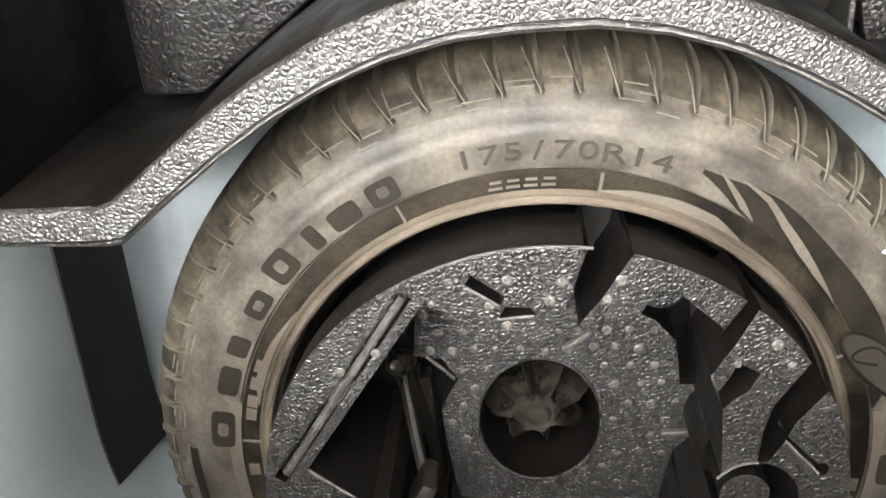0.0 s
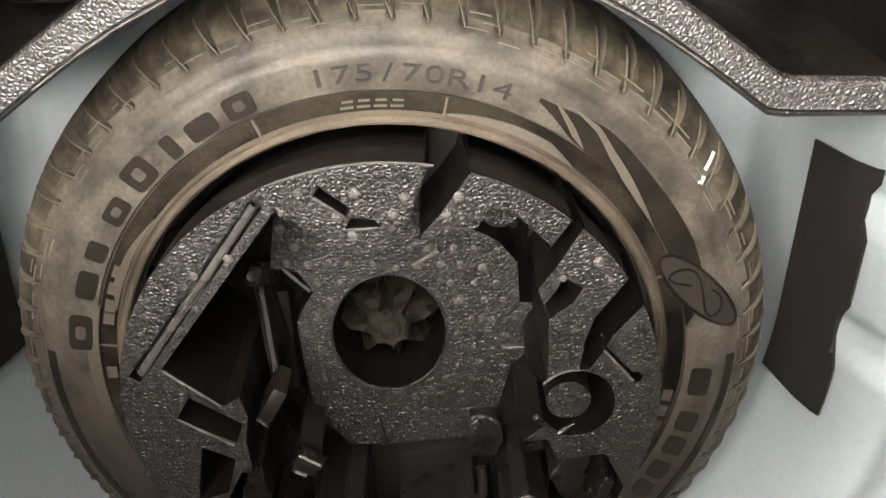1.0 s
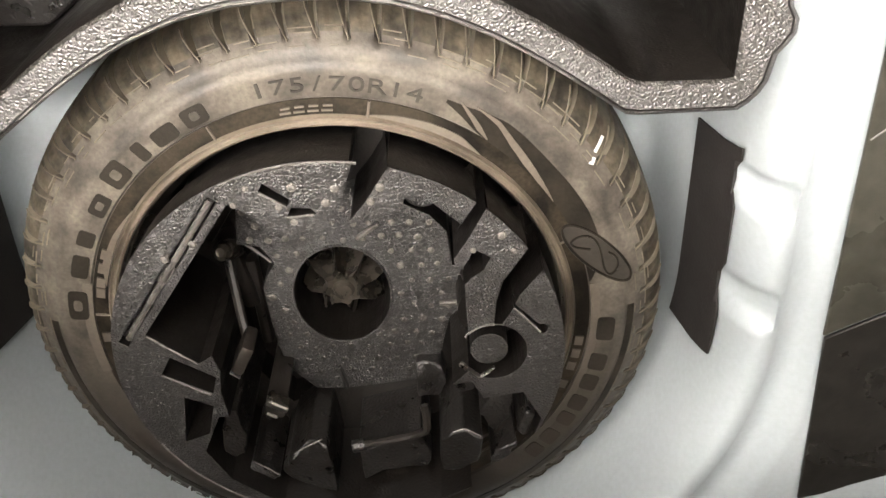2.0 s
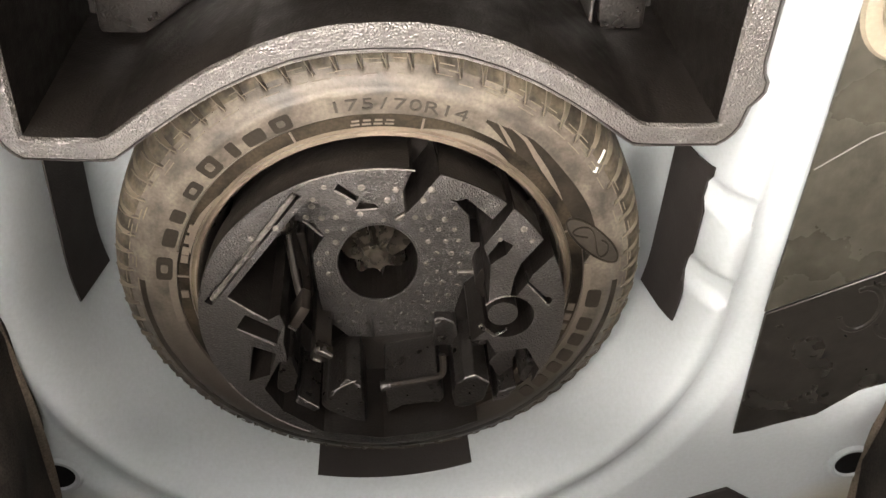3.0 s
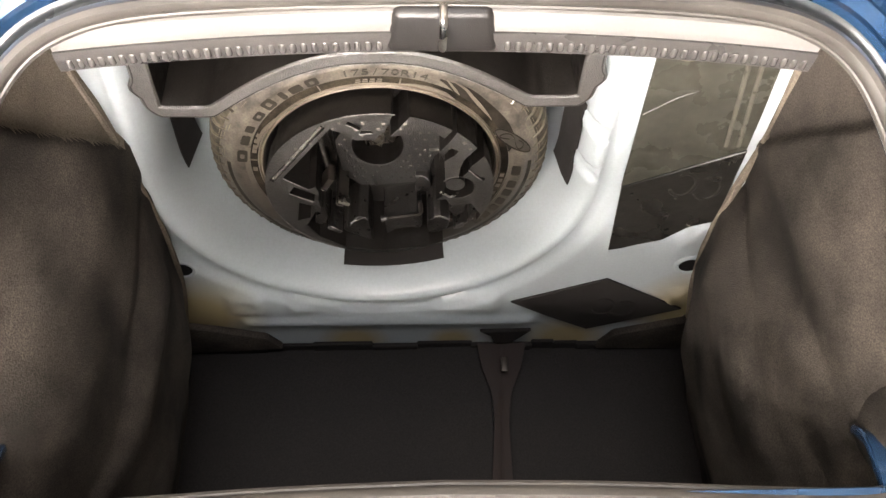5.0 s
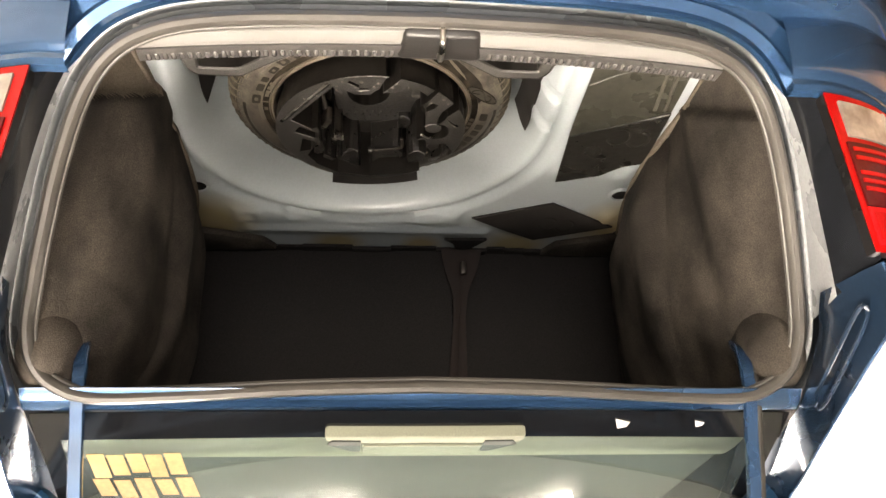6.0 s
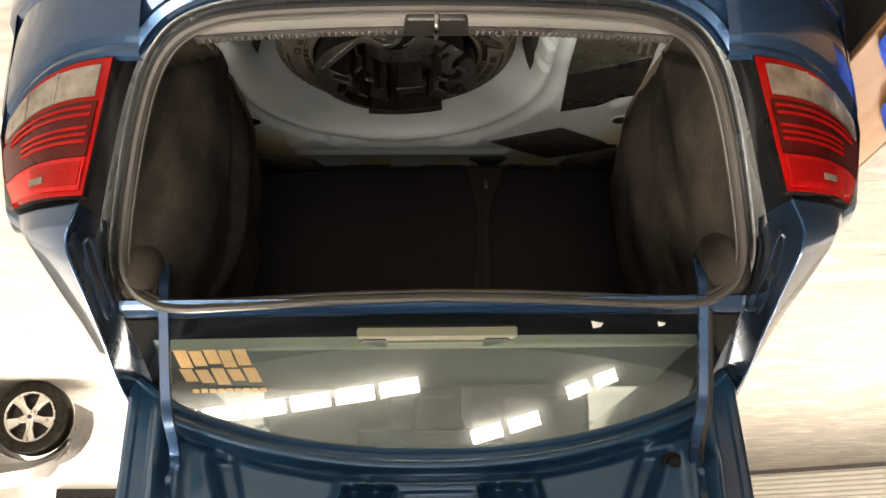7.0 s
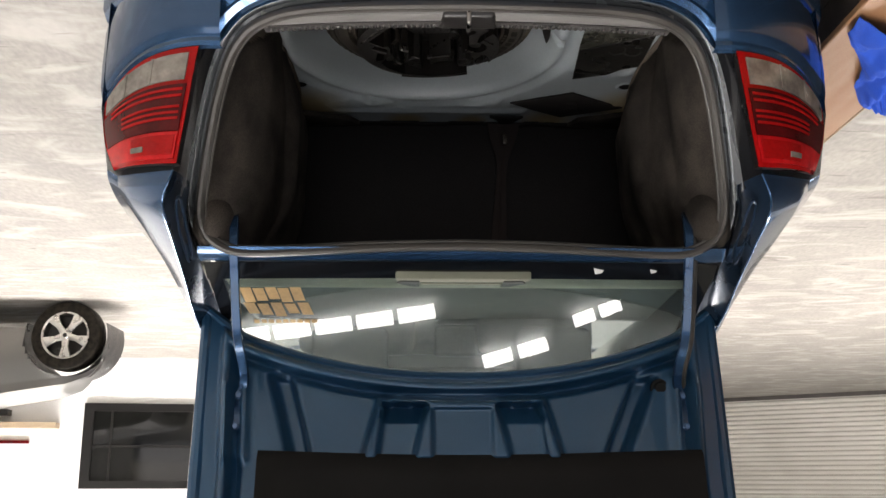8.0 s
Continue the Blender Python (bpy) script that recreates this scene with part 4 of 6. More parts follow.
# white paper tags stuck at the window's foot
for x0, sc in ((-0.345, 0.75), (-0.475, 0.5)):
    part("paper_tag", prism([(0, 0), (0.035 * sc, -0.010 * sc), (0.026 * sc, 0.020 * sc), (0.006 * sc, 0.015 * sc)], 0, 0.001, m=Matrix.Translation(glass_point(x0, 0.02, 0.003)) @ pose(0, 0, 0, 28, 0, 0)), WALLWHITE, car)
# stop lamp housing on the shelf
stop = part("stop_lamp", prism([(0.165, -0.01), (-0.165, -0.01), (-0.165, 0.015), (-0.105, 0.085), (0.105, 0.085), (0.165, 0.015)], 0.0, 0.045, 0.006, 2, Matrix.Translation((-0.004, -0.06, 1.072))), SHELF, car, "beige high stop lamp housing behind the window")
for sx in (1, -1):
    part("housing_side", prism([(sx * 0.103, -0.050), (sx * 0.150, -0.052), (sx * 0.158, -0.030), (sx * 0.116, 0.016), (sx * 0.103, 0.016)], 1.1165, 1.1195), SHELFDARK, stop)
part("stop_lens", box(-0.10, 0.10, -0.03, 0.018, 1.112, 1.121, 0.002, 1), SHELF, stop)
# faded orange decal: plain bars in place of its lettering
def decal_bar(x0, x1, s0, s1, lean):
    part("decal_bar", thick(grid([0, 1], [0, 1], lambda u, v: glass_point(x0 + (x1 - x0) * u + lean * v, s0 + (s1 - s0) * v, 0.002)), 0.0006), DECAL, car, "faded orange lettering block")


for k in range(5):
    decal_bar(0.548 - 0.031 * k, 0.521 - 0.031 * k, 0.092 + 0.003 * (k % 2), 0.150 - 0.006 * (k % 3), -0.008)
    decal_bar(0.546 - 0.034 * k, 0.519 - 0.034 * k, 0.153 + 0.004 * (k % 2), 0.196 + 0.006 * (k % 3), -0.010)
for k in range(9):
    decal_bar(0.528 - 0.0185 * k, 0.514 - 0.0185 * k, 0.222, 0.236, 0.0)

# cabin seen through the glass
part("dashboard", box(-0.66, 0.66, 2.0, 2.5, 0.45, 0.98, 0.08, 3), CABIN, car)
part("centre_console", box(-0.158, 0.045, 1.97, 2.02, 0.90, 1.045, 0.02, 3), WINFRAME, car, "dark dashboard console")
part("windscreen", thick(grid(np.linspace(-0.64, 0.64, 6), [0, 1], lambda x, u: (x * (1 - 0.06 * u), 2.62 - 0.30 * u, 0.96 + 0.38 * u)), 0.006), WINGLASS, car)
for sx in (0.36, -0.36):
    part("front_seat", prism([(-0.22, 0), (0.22, 0), (0.24, 0.14), (-0.24, 0.14)], 0, 0.68, 0.05, 3, Matrix.Translation((sx, 1.45, 0.42))), CABIN, car)
part("cabin_floor", box(-0.65, 0.65, 0.72, 2.6, 0.35, 0.40), CABIN, car)
part("roof", thick(quad_sheet([[(-0.62, 0.52, 1.38), (0, 0.50, 1.42), (0.62, 0.52, 1.38)], [(-0.60, 1.0, 1.43), (0, 1.0, 1.475), (0.60, 1.0, 1.43)], [(-0.60, 2.0, 1.40), (0, 2.0, 1.45), (0.60, 2.0, 1.40)], [(-0.62, 2.4, 1.30), (0, 2.4, 1.34), (0.62, 2.4, 1.30)]]), 0.03), BLUE, car, "blue roof")
part("windscreen_shade", thick(grid(np.linspace(-0.65, 0.65, 6), [0, 1], lambda x, u: (x, 2.4 + 0.5 * u, 1.30 - 0.4 * u)), 0.01), CABIN, car)
part("bonnet", thick(quad_sheet([[(-0.72, 2.85, 0.92), (0, 2.85, 0.98), (0.72, 2.85, 0.92)], [(-0.72, 3.7, 0.75), (0, 3.7, 0.80), (0.72, 3.7, 0.75)]]), 0.02), BLUE, car)
for sx in (1, -1):
    part("headrest", prism([(-0.13, -0.05), (0.13, -0.05), (0.11, 0.05), (-0.11, 0.05)], 0, 0.18, 0.03, 3, Matrix.Translation((sx * 0.33, 0.80, 1.10))), CABIN, car)
    part("front_side", quad_sheet(mirror([[(0.82, 1.0, 0.99), (0.83, 2.0, 0.98), (0.80, 3.0, 0.90), (0.74, 3.7, 0.75)], [(0.85, 1.0, 0.5), (0.85, 2.0, 0.5), (0.84, 3.0, 0.5), (0.74, 3.8, 0.5)], [(0.81, 1.0, 0.25), (0.81, 2.0, 0.25), (0.80, 3.0, 0.25), (0.72, 3.75, 0.25)]], sx)), BLUE, car)
    part("side_glass", thick(quad_sheet(mirror([[(0.70, 0.30, 1.02), (0.72, 1.0, 1.0), (0.74, 2.6, 0.98)], [(0.60, 0.55, 1.36), (0.60, 1.0, 1.42), (0.61, 2.2, 1.36)]], sx)), 0.004), GLOSSBLACK, car)


def road_wheel(parent, x, y, r=0.30, w=0.18):
    m = Matrix.Translation((x, y, r)) @ pose(0, 0, 0, 0, 90, 0)
    t = part("wheel", revolve([(r * 0.63, -w * 0.45), (r * 0.8, -w / 2), (r * 0.96, -w * 0.42), (r, -w * 0.3), (r, w * 0.3), (r * 0.96, w * 0.42), (r * 0.8, w / 2), (r * 0.63, w * 0.45)], 48, m, False), TYREDARK, parent)
    part("rim", revolve([(0.0, w * 0.1), (r * 0.3, w * 0.2), (r * 0.55, w * 0.1), (r * 0.63, w * 0.45), (r * 0.66, w * 0.46), (r * 0.66, -w * 0.46)], 40, m), ALLOY, t)
    part("rim", revolve([(0.0, -w * 0.1), (r * 0.3, -w * 0.2), (r * 0.55, -w * 0.1), (r * 0.63, -w * 0.45)], 40, m), ALLOY, t)


for wx in (0.73, -0.73):
    road_wheel(car, wx, 0.42), road_wheel(car, wx, 2.97)

# ---- boot lid, standing open ----
def lid_foot(x):
    """Height of the lid's lower edge, which follows the window's curve."""
    return 1.345 - 0.085 * (abs(x) / 0.5) ** 2.2 if abs(x) < 0.55 else 1.240 - 0.75 * (abs(x) - 0.55)


def lid_y(z):
    return 0.03 - 0.36 * (z - 1.34)


def hump(x, z, cx, cz, rx, rz, h, soft=0.02):
    return h * (1 - smooth01(-soft, soft, abs(x - cx) - rx)) * (1 - smooth01(-soft, soft, abs(z - cz) - rz))


def lid_relief(x, z):
    """Pressings of the inner panel: plus stands towards the boot."""
    foot = lid_foot(x)
    e = min(0.60 - abs(x), z - foot)
    h = 0.022 * smooth01(0.0, 0.02, e) * (1 - smooth01(0.028, 0.052, e))
    h += 0.012 * smooth01(0.05, 0.07, e)
    # sunk channels that split the panel, leaning like an open V
    for cx, lean in ((0.425, -0.25), (-0.425, 0.42)):
        c = cx + lean * (z - 1.42)
        h -= 0.024 * (1 - smooth01(0.012, 0.036, abs(x - c))) * smooth01(1.325, 1.36, z)
    # wide raised field with two hollows that flank a flat middle
    field = 1 - smooth01(1.535, 1.565, z)
    h += field * hump(x, z, 0, 1.53, 0.200 + 0.30 * (z - 1.40), 0.135, 0.024, 0.012)
    for cx in (0.137, -0.137):
        side = 1 - smooth01(-0.010, 0.010, abs(x - cx - math.copysign(0.2 * (z - 1.42), cx)) - 0.050 + 0.05 * (z - 1.42))
        h -= field * side * lerp([(1.0, 0.0), (1.410, 0.0), (1.420, 0.030), (1.462, 0.010), (1.60, 0.012), (2.0, 0.0)], z)
    h -= field * (1 - smooth01(-0.006, 0.006, abs(x) - 0.072)) * 0.005 * smooth01(1.420, 1.432, z)
    h += hump(x, z, 0.555, 1.45, 0.03, 0.10, 0.010) + hump(x, z, -0.555, 1.45, 0.03, 0.10, 0.010)
    return 2.0 * h


def lid_point(x, v, lift=0.0):
    foot = lid_foot(x)
    z = foot + (1.70 - foot) * v
    xx = x * (1 - 0.05 * smooth01(1.2, 1.65, z))
    return (xx, lid_y(z) - lid_relief(x, z) - lift, z)


lid = part("boot_lid", grid(np.linspace(-0.635, 0.635, 220), np.linspace(0, 1, 120), lid_point), BLUE_IN, car, "open boot lid with pressed blue inner panel", angle=60)


def skin_point(x, v):
    """The lid's outer sheet, behind the pressed panel."""
    z = lid_foot(x) + (1.72 - lid_foot(x)) * v
    return (x * (1 - 0.05 * smooth01(1.2, 1.65, z)), lid_y(z) + 0.035, z - 0.012)


part("outer_skin", grid(np.linspace(-0.65, 0.65, 40), np.linspace(-0.01, 1, 20), skin_point), BLUE, lid)
edge = [(x, lid_y(lid_foot(x)) + 0.014, lid_foot(x) - 0.004) for x in np.linspace(-0.642, 0.642, 60)]
side = lambda sx: [(sx * (0.642 - 0.03 * u), lid_y(1.18 + 0.54 * u) + 0.014, 1.18 + 0.54 * u) for u in np.linspace(0, 1, 12)]
part("lid_hem", sweep([Vector(p) for p in edge], ring(0.021, 10, 1.0, 0.6)), BLUE_IN, lid)
for sx in (1, -1):
    part("lid_hem", sweep([Vector(p) for p in side(sx)], ring(0.018, 10), up=(0, 1, 0)), BLUE_IN, lid)
TRIM = [(-0.098, 1.530), (-0.110, 1.542), (-0.117, 1.575), (-0.124, 1.62), (-0.14, 1.66), (-0.22, 1.69), (-0.34, 1.70)]
part("lid_trim", thick(grid(np.linspace(-0.55, 0.47, 60), range(len(TRIM)), lambda x, j: (x, TRIM[j][0] + 0.01 * smooth01(0.40, 0.47, x), TRIM[j][1] + 0.008 * math.cos(4 * x))), 0.006), LIDPLASTIC, lid, "black plastic trim of the lid")
part("lid_tail", thick(grid(np.linspace(-0.61, 0.61, 40), [0, 0.3, 0.6, 1], lambda x, u: (x, -0.09 - 0.30 * u, 1.70 + 0.02 * u)), 0.03), BLUE, lid, "blue rear face of the lid")
part("cable_grommet", revolve([(0.0, 0.012), (0.012, 0.012), (0.016, 0.006), (0.022, 0.004), (0.024, 0.0)], 24, Matrix.Translation((-0.485, lid_y(1.37) - 0.016, 1.372)) @ pose(0, 0, 0, 90, 0, 0)), LIDPLASTIC, lid, "black rubber cable grommet")


def hinge(sx):
    pts = [(0.556, -0.060, 0.950), (0.550, -0.098, 0.980), (0.546, -0.113, 1.030), (0.544, -0.110, 1.075), (0.542, -0.100, 1.12), (0.537, -0.09, 1.20), (0.531, -0.075, 1.27), (0.522, -0.045, 1.325), (0.523, -0.018, 1.36), (0.531, -0.006, 1.39)]
    pts += [(0.533, lid_y(1.43) - 0.022, 1.43), (0.533, lid_y(1.475) - 0.022, 1.475)]
    line = spline([(sx * x, y, z) for x, y, z in pts], 6)
    arm = part("hinge_arm", sweep(line, [(-0.011, -0.004), (-0.009, -0.007), (0.009, -0.007), (0.011, -0.004), (0.011, 0.004), (0.009, 0.007), (-0.009, 0.007), (-0.011, 0.004)], up=(0, 1, 0.001)), BLUE, lid, "blue painted gooseneck hinge arm")
    for z in (1.392, 1.466):
        part("bolt", revolve([(0.0, 0.007), (0.006, 0.007), (0.007, 0.002), (0.010, 0.001), (0.010, -0.002)], 12, Matrix.Translation((sx * 0.533, lid_y(z) - 0.032, z)) @ pose(0, 0, 0, 90, 0, 0)), BLUE, arm)
    return line


line = hinge(1)
line = hinge(-1)
part("wiring_loom", sweep([p + Vector((-0.018, 0.012, 0.0)) for p in line[6:-10]], ring(0.007, 8), up=(0, 1, 0.001)), RUBBER, lid, "black taped wiring loom beside the hinge")

# ---- spare wheel lying in the well ----
spare = thing("spare_wheel", (WX, WY, 0.215), "dusty steel spare wheel lying flat in the well", "spare wheel")
TM = Matrix.Translation((WX, WY, 0.307))
N = 864


def tyre_point(i, j):
    a = 2 * math.pi * i / N
    r, z, kind = TYREPROF[j]
    if kind:
        cut = 1.0 if i % 12 in (0, 1) else 0.0
        r -= 0.007 * cut * (kind > 0.4)
        z -= math.copysign(0.0045, z) * cut * (1 if kind < 1 else 0)
        if kind == 0.7:
            r -= 0.0015 if (i // 4) % 3 == 1 else 0.0
    a += 0.018 * (r - 0.27) / 0.03 if kind else 0
    return (r * math.cos(a), r * math.sin(a), z)


TYREPROF = [(0.196, 0.076, 0), (0.204, 0.083, 0), (0.208, 0.0855, 0), (0.216, 0.0845, 0), (0.222, 0.0845, 0), (0.2235, 0.0875, 0), (0.232, 0.0885, 0), (0.244, 0.089, 0), (0.252, 0.0885, 0), (0.2535, 0.0865, 0), (0.260, 0.0845, 0), (0.267, 0.081, 0), (0.2685, 0.0795, 0.2), (0.273, 0.0775, 0.5), (0.278, 0.074, 0.7), (0.283, 0.069, 0.7), (0.287, 0.063, 0.7), (0.2905, 0.055, 1), (0.293, 0.044, 1), (0.2945, 0.03, 1), (0.295, 0.015, 1), (0.295, -0.015, 1), (0.2945, -0.03, 1), (0.293, -0.044, 1), (0.287, -0.063, 0.7), (0.27, -0.079, 0.5), (0.24, -0.087, 0), (0.208, -0.0855, 0), (0.196, -0.076, 0)]
tyre_bm = grid(range(N), range(len(TYREPROF)), tyre_point, True)
bmesh.ops.transform(tyre_bm, matrix=TM, verts=tyre_bm.verts)
for f in tyre_bm.faces:
    c = f.calc_center_median()
    r = math.hypot(c.x - WX, c.y - WY)
    if r > 0.2735:
        k = (math.degrees(math.atan2(c.y - WY, c.x - WX) - 0.018 * (r - 0.27) / 0.03) % 5.0) * N / 360
        f.material_index = 2 if k > 11.0 or k < 2.0 else 1
tyre = part("tyre", tyre_bm, [TYRE, TREAD, GROOVE], spare, "tan dusty tyre, darker towards the front, with moulded sidewall writing", angle=50)


def arc_strip(r0, r1, a0, a1, z0, z1, n=24):
    """A raised band on the sidewall, angles in degrees."""
    bm = bmesh.new()
    rows = [[bm.verts.new((WX + r * math.cos(radians(a)), WY + r * math.sin(radians(a)), z)) for r, z in ((r0, z0 - 0.004), (r0, z0), (r1, z1), (r1, z1 - 0.004))] for a in np.linspace(a0, a1, n)]
    for i in range(n - 1):
        for j in range(3):
            bm.faces.new((rows[i][j], rows[i + 1][j], rows[i + 1][j + 1], rows[i][j + 1]))
    bm.faces.new(rows[0]), bm.faces.new(rows[-1])
    return bm


part("rim_band", arc_strip(0.2085, 0.2215, 0, 360, 0.3935, 0.3925, 120), RIMBAND, tyre, "dark clean band next to the rim")
SW = 0.307 + 0.0895


def glyph_block(a, r0, r1, w, hole=0.0):
    """One plain rounded letter-sized block on the sidewall at angle a, w metres wide."""
    rm, h = (r0 + r1) / 2, (r1 - r0) / 2

    def oval(kx, kr, e):
        pts = []
        for k in range(20):
            t = 2 * math.pi * k / 20
            c, s_ = math.cos(t), math.sin(t)
            ang = radians(a) + math.copysign(abs(c) ** e, c) * kx * w / 2 / rm
            rad = rm + math.copysign(abs(s_) ** e, s_) * kr * h
            pts.append((WX + rad * math.cos(ang), WY + rad * math.sin(ang)))
        return pts
    part("letter_block", prism(oval(1.13, 1.05, 0.36), SW - 0.004, SW - 0.0003), TYRELETTER, tyre)
    if hole:
        part("letter_counter", prism(oval(0.42, 0.46, 0.6), SW - 0.004, SW + 0.0003), TYRE, tyre)


# the tread name and the maker's name, as plain letter-sized shapes
for a, w, r1, hole in ((-7.9, 0.027, 0.2425, 1), (-18.2, 0.021, 0.240, 0), (-25.5, 0.014, 0.240, 0), (-34.6, 0.019, 0.240, 1), (-43.0, 0.020, 0.246, 1), (-50.6, 0.009, 0.2425, 0), (-57.0, 0.020, 0.240, 0), (-64.4, 0.019, 0.2415, 1)):
    glyph_block(a, 0.226, r1, w, hole)
for a, w in ((177.4, 0.023), (168.0, 0.017), (161.9, 0.016), (155.4, 0.016), (150.0, 0.014), (143.5, 0.016), (138.0, 0.014)):
    glyph_block(a, 0.229, 0.2445, w)
part("letter_plate", arc_strip(0.2228, 0.2515, 134, 190, SW - 0.0012, SW - 0.0012, 40), TYREBAND, tyre)
part("letter_plate", arc_strip(0.2215, 0.2515, -14, 11, SW - 0.0012, SW - 0.0012, 20), TYREBAND, tyre)
# dark groove outside the letters, round the front half
part("shoulder_groove", arc_strip(0.2552, 0.2615, -3, 183, 0.3939, 0.3916, 90), TYREDARK, tyre)


def sidewall_text(text, a0, size, r, step):
    """Raised characters that follow the sidewall, from the angle a0 on."""
    a = a0
    for ch in text:
        cu = bpy.data.curves.new("glyph", "FONT")
        cu.body, cu.size, cu.extrude, cu.align_x = ch, size, 0.0007, "CENTER"
        tmp = new("glyph", cu)
        me = bpy.data.meshes.new_from_object(tmp)
        bpy.data.objects.remove(tmp)
        bm = bmesh.new()
        bm.from_mesh(me)
        t = radians(a)
        m = Matrix(((math.sin(t) * 1.6, math.cos(t), 0, WX + r * math.cos(t)), (-math.cos(t) * 1.6, math.sin(t), 0, WY + r * math.sin(t)), (0, 0, 1, SW), (0, 0, 0, 1)))
        bmesh.ops.transform(bm, matrix=m, verts=bm.verts)
        part("size_mark", bm, TYREMARK, tyre, smooth=False)
        a -= step


sidewall_text("175/70R14", -78, 0.0172, 0.2295, 3.75)


def on_wall(a, r, z=SW):
    """A point of the sidewall, by angle in degrees and radius."""
    return Vector((WX + r * math.cos(radians(a)), WY + r * math.sin(radians(a)), z))


def ribbon(name, rows, material, lift):
    """A thin raised shape on the sidewall from rows of (angle, inner, outer radius)."""
    angles = np.linspace(rows[0][0], rows[-1][0], 40)
    key = sorted(rows)
    bm = bmesh.new()
    lines = []
    for a in angles:
        q = [lerp([(k[0], k[c]) for k in key], a) for c in (1, 2)]
        lines.append([bm.verts.new(on_wall(a, r, SW + z)) for r, z in ((q[0], -0.003), (q[0], lift), (q[1], lift - 0.0012 * (q[1] > 0.25)), (q[1], -0.006))])
    for p, q in zip(lines, lines[1:]):
        for k in range(3):
            bm.faces.new((p[k], q[k], q[k + 1], p[k + 1]))
    return part(name, bm, material, tyre)


# dark leaf-shaped flash with paler blades, and the oval emblem behind it
ribbon("sidewall_flash", [(-114, 0.237, 0.2395), (-118, 0.231, 0.240), (-122, 0.2245, 0.2425), (-126, 0.2225, 0.2448), (-130, 0.222, 0.2440), (-134, 0.222, 0.2425), (-139, 0.222, 0.2415), (-146, 0.222, 0.2420), (-152, 0.222, 0.2425), (-158, 0.222, 0.241), (-164, 0.2225, 0.237), (-169, 0.2225, 0.2235)], TYREDARK, 0.0001)
ribbon("flash_blade", [(-119.5, 0.2432, 0.2438), (-125, 0.2386, 0.2425), (-129.7, 0.2304, 0.236), (-134.5, 0.2250, 0.2315), (-139.5, 0.2224, 0.227), (-145.7, 0.2218, 0.2222)], TYREBAND, 0.0011)
ribbon("flash_blade", [(-116.5, 0.2415, 0.2425), (-119, 0.2345, 0.238), (-122, 0.227, 0.232), (-125, 0.2236, 0.2245)], TYREBAND, 0.0011)
for rows in ([(-99, 0.2085, 0.209), (-105, 0.2082, 0.2125), (-113, 0.2082, 0.215), (-120, 0.2082, 0.2145), (-126, 0.2083, 0.2088)], [(-14, 0.2095, 0.210), (-20, 0.209, 0.2155), (-28, 0.209, 0.214), (-37, 0.2085, 0.209)]):
    ribbon("dust_smear", rows, TYREBAND, -0.0022)
E1, E2 = on_wall(-152.8, 0.2175), on_wall(-170.0, 0.2570)
EC, EU = (E1 + E2) / 2, (E2 - E1) / 2
EV = Vector((-EU.y, EU.x, 0)).normalized() * 0.0135


def emblem_point(u, v, z=0.0):
    p = EC + EU * u + EV * v
    return Vector((p.x, p.y, SW + z))


plate = [emblem_point(0.97 * math.cos(k), 0.97 * math.sin(k)) for k in np.linspace(0, 2 * math.pi, 40)[:-1]]
part("emblem_plate", prism([(p.x, p.y) for p in plate], SW - 0.004, SW + 0.0006), TYREMARK, tyre)
part("emblem_ring", sweep([emblem_point(math.cos(k), math.sin(k), 0.0006) for k in np.linspace(0, 2 * math.pi, 44)[:-1]], ring(0.0013, 6), True), TYREDARK, tyre)
part("emblem_mark", sweep([emblem_point(0.62 * math.sin(k), 0.62 * math.sin(2 * k + 0.5), 0.0006) for k in np.linspace(0.25, 2 * math.pi - 0.3, 44)], ring(0.0011, 6)), TYREDARK, tyre)
for line in ([(-142.3, 0.284, 0.3765), (-142.7, 0.278, 0.382), (-143.0, 0.2725, 0.3860)], [(-143.6, 0.2695, 0.3877), (-144.2, 0.2655, 0.3899), (-143.6, 0.2645, 0.3904)]):
    part("white_fleck", sweep([on_wall(*p) for p in line], ring(0.0015, 8, 1.0, 0.4)), WALLWHITE, tyre, "small white fleck on the shoulder")
for a in (-65, -99.5, -157, -5.4):
    t = radians(a)
    part("seat_tick", sweep([Vector((WX + q * math.cos(t), WY + q * math.sin(t), 0.394)) for q in (0.207, 0.221)], ring(0.0012, 6)), TYREBAND, tyre)
for a in range(-92, -80, 3):
    part("fine_print", arc_strip(0.211, 0.2125, a, a + 2.4, 0.3945, 0.3945, 4), TYREBAND, tyre)
    part("fine_print", arc_strip(0.215, 0.2165, a, a + 2.0, 0.3943, 0.3943, 4), TYREBAND, tyre)
for a in (-24, -20, -16, -13, 0, 172, 168, 164, 158):
    part("fine_print", arc_strip(0.211, 0.2185, a, a + 2.6, 0.3945, 0.3943, 4), TYREBAND, tyre)

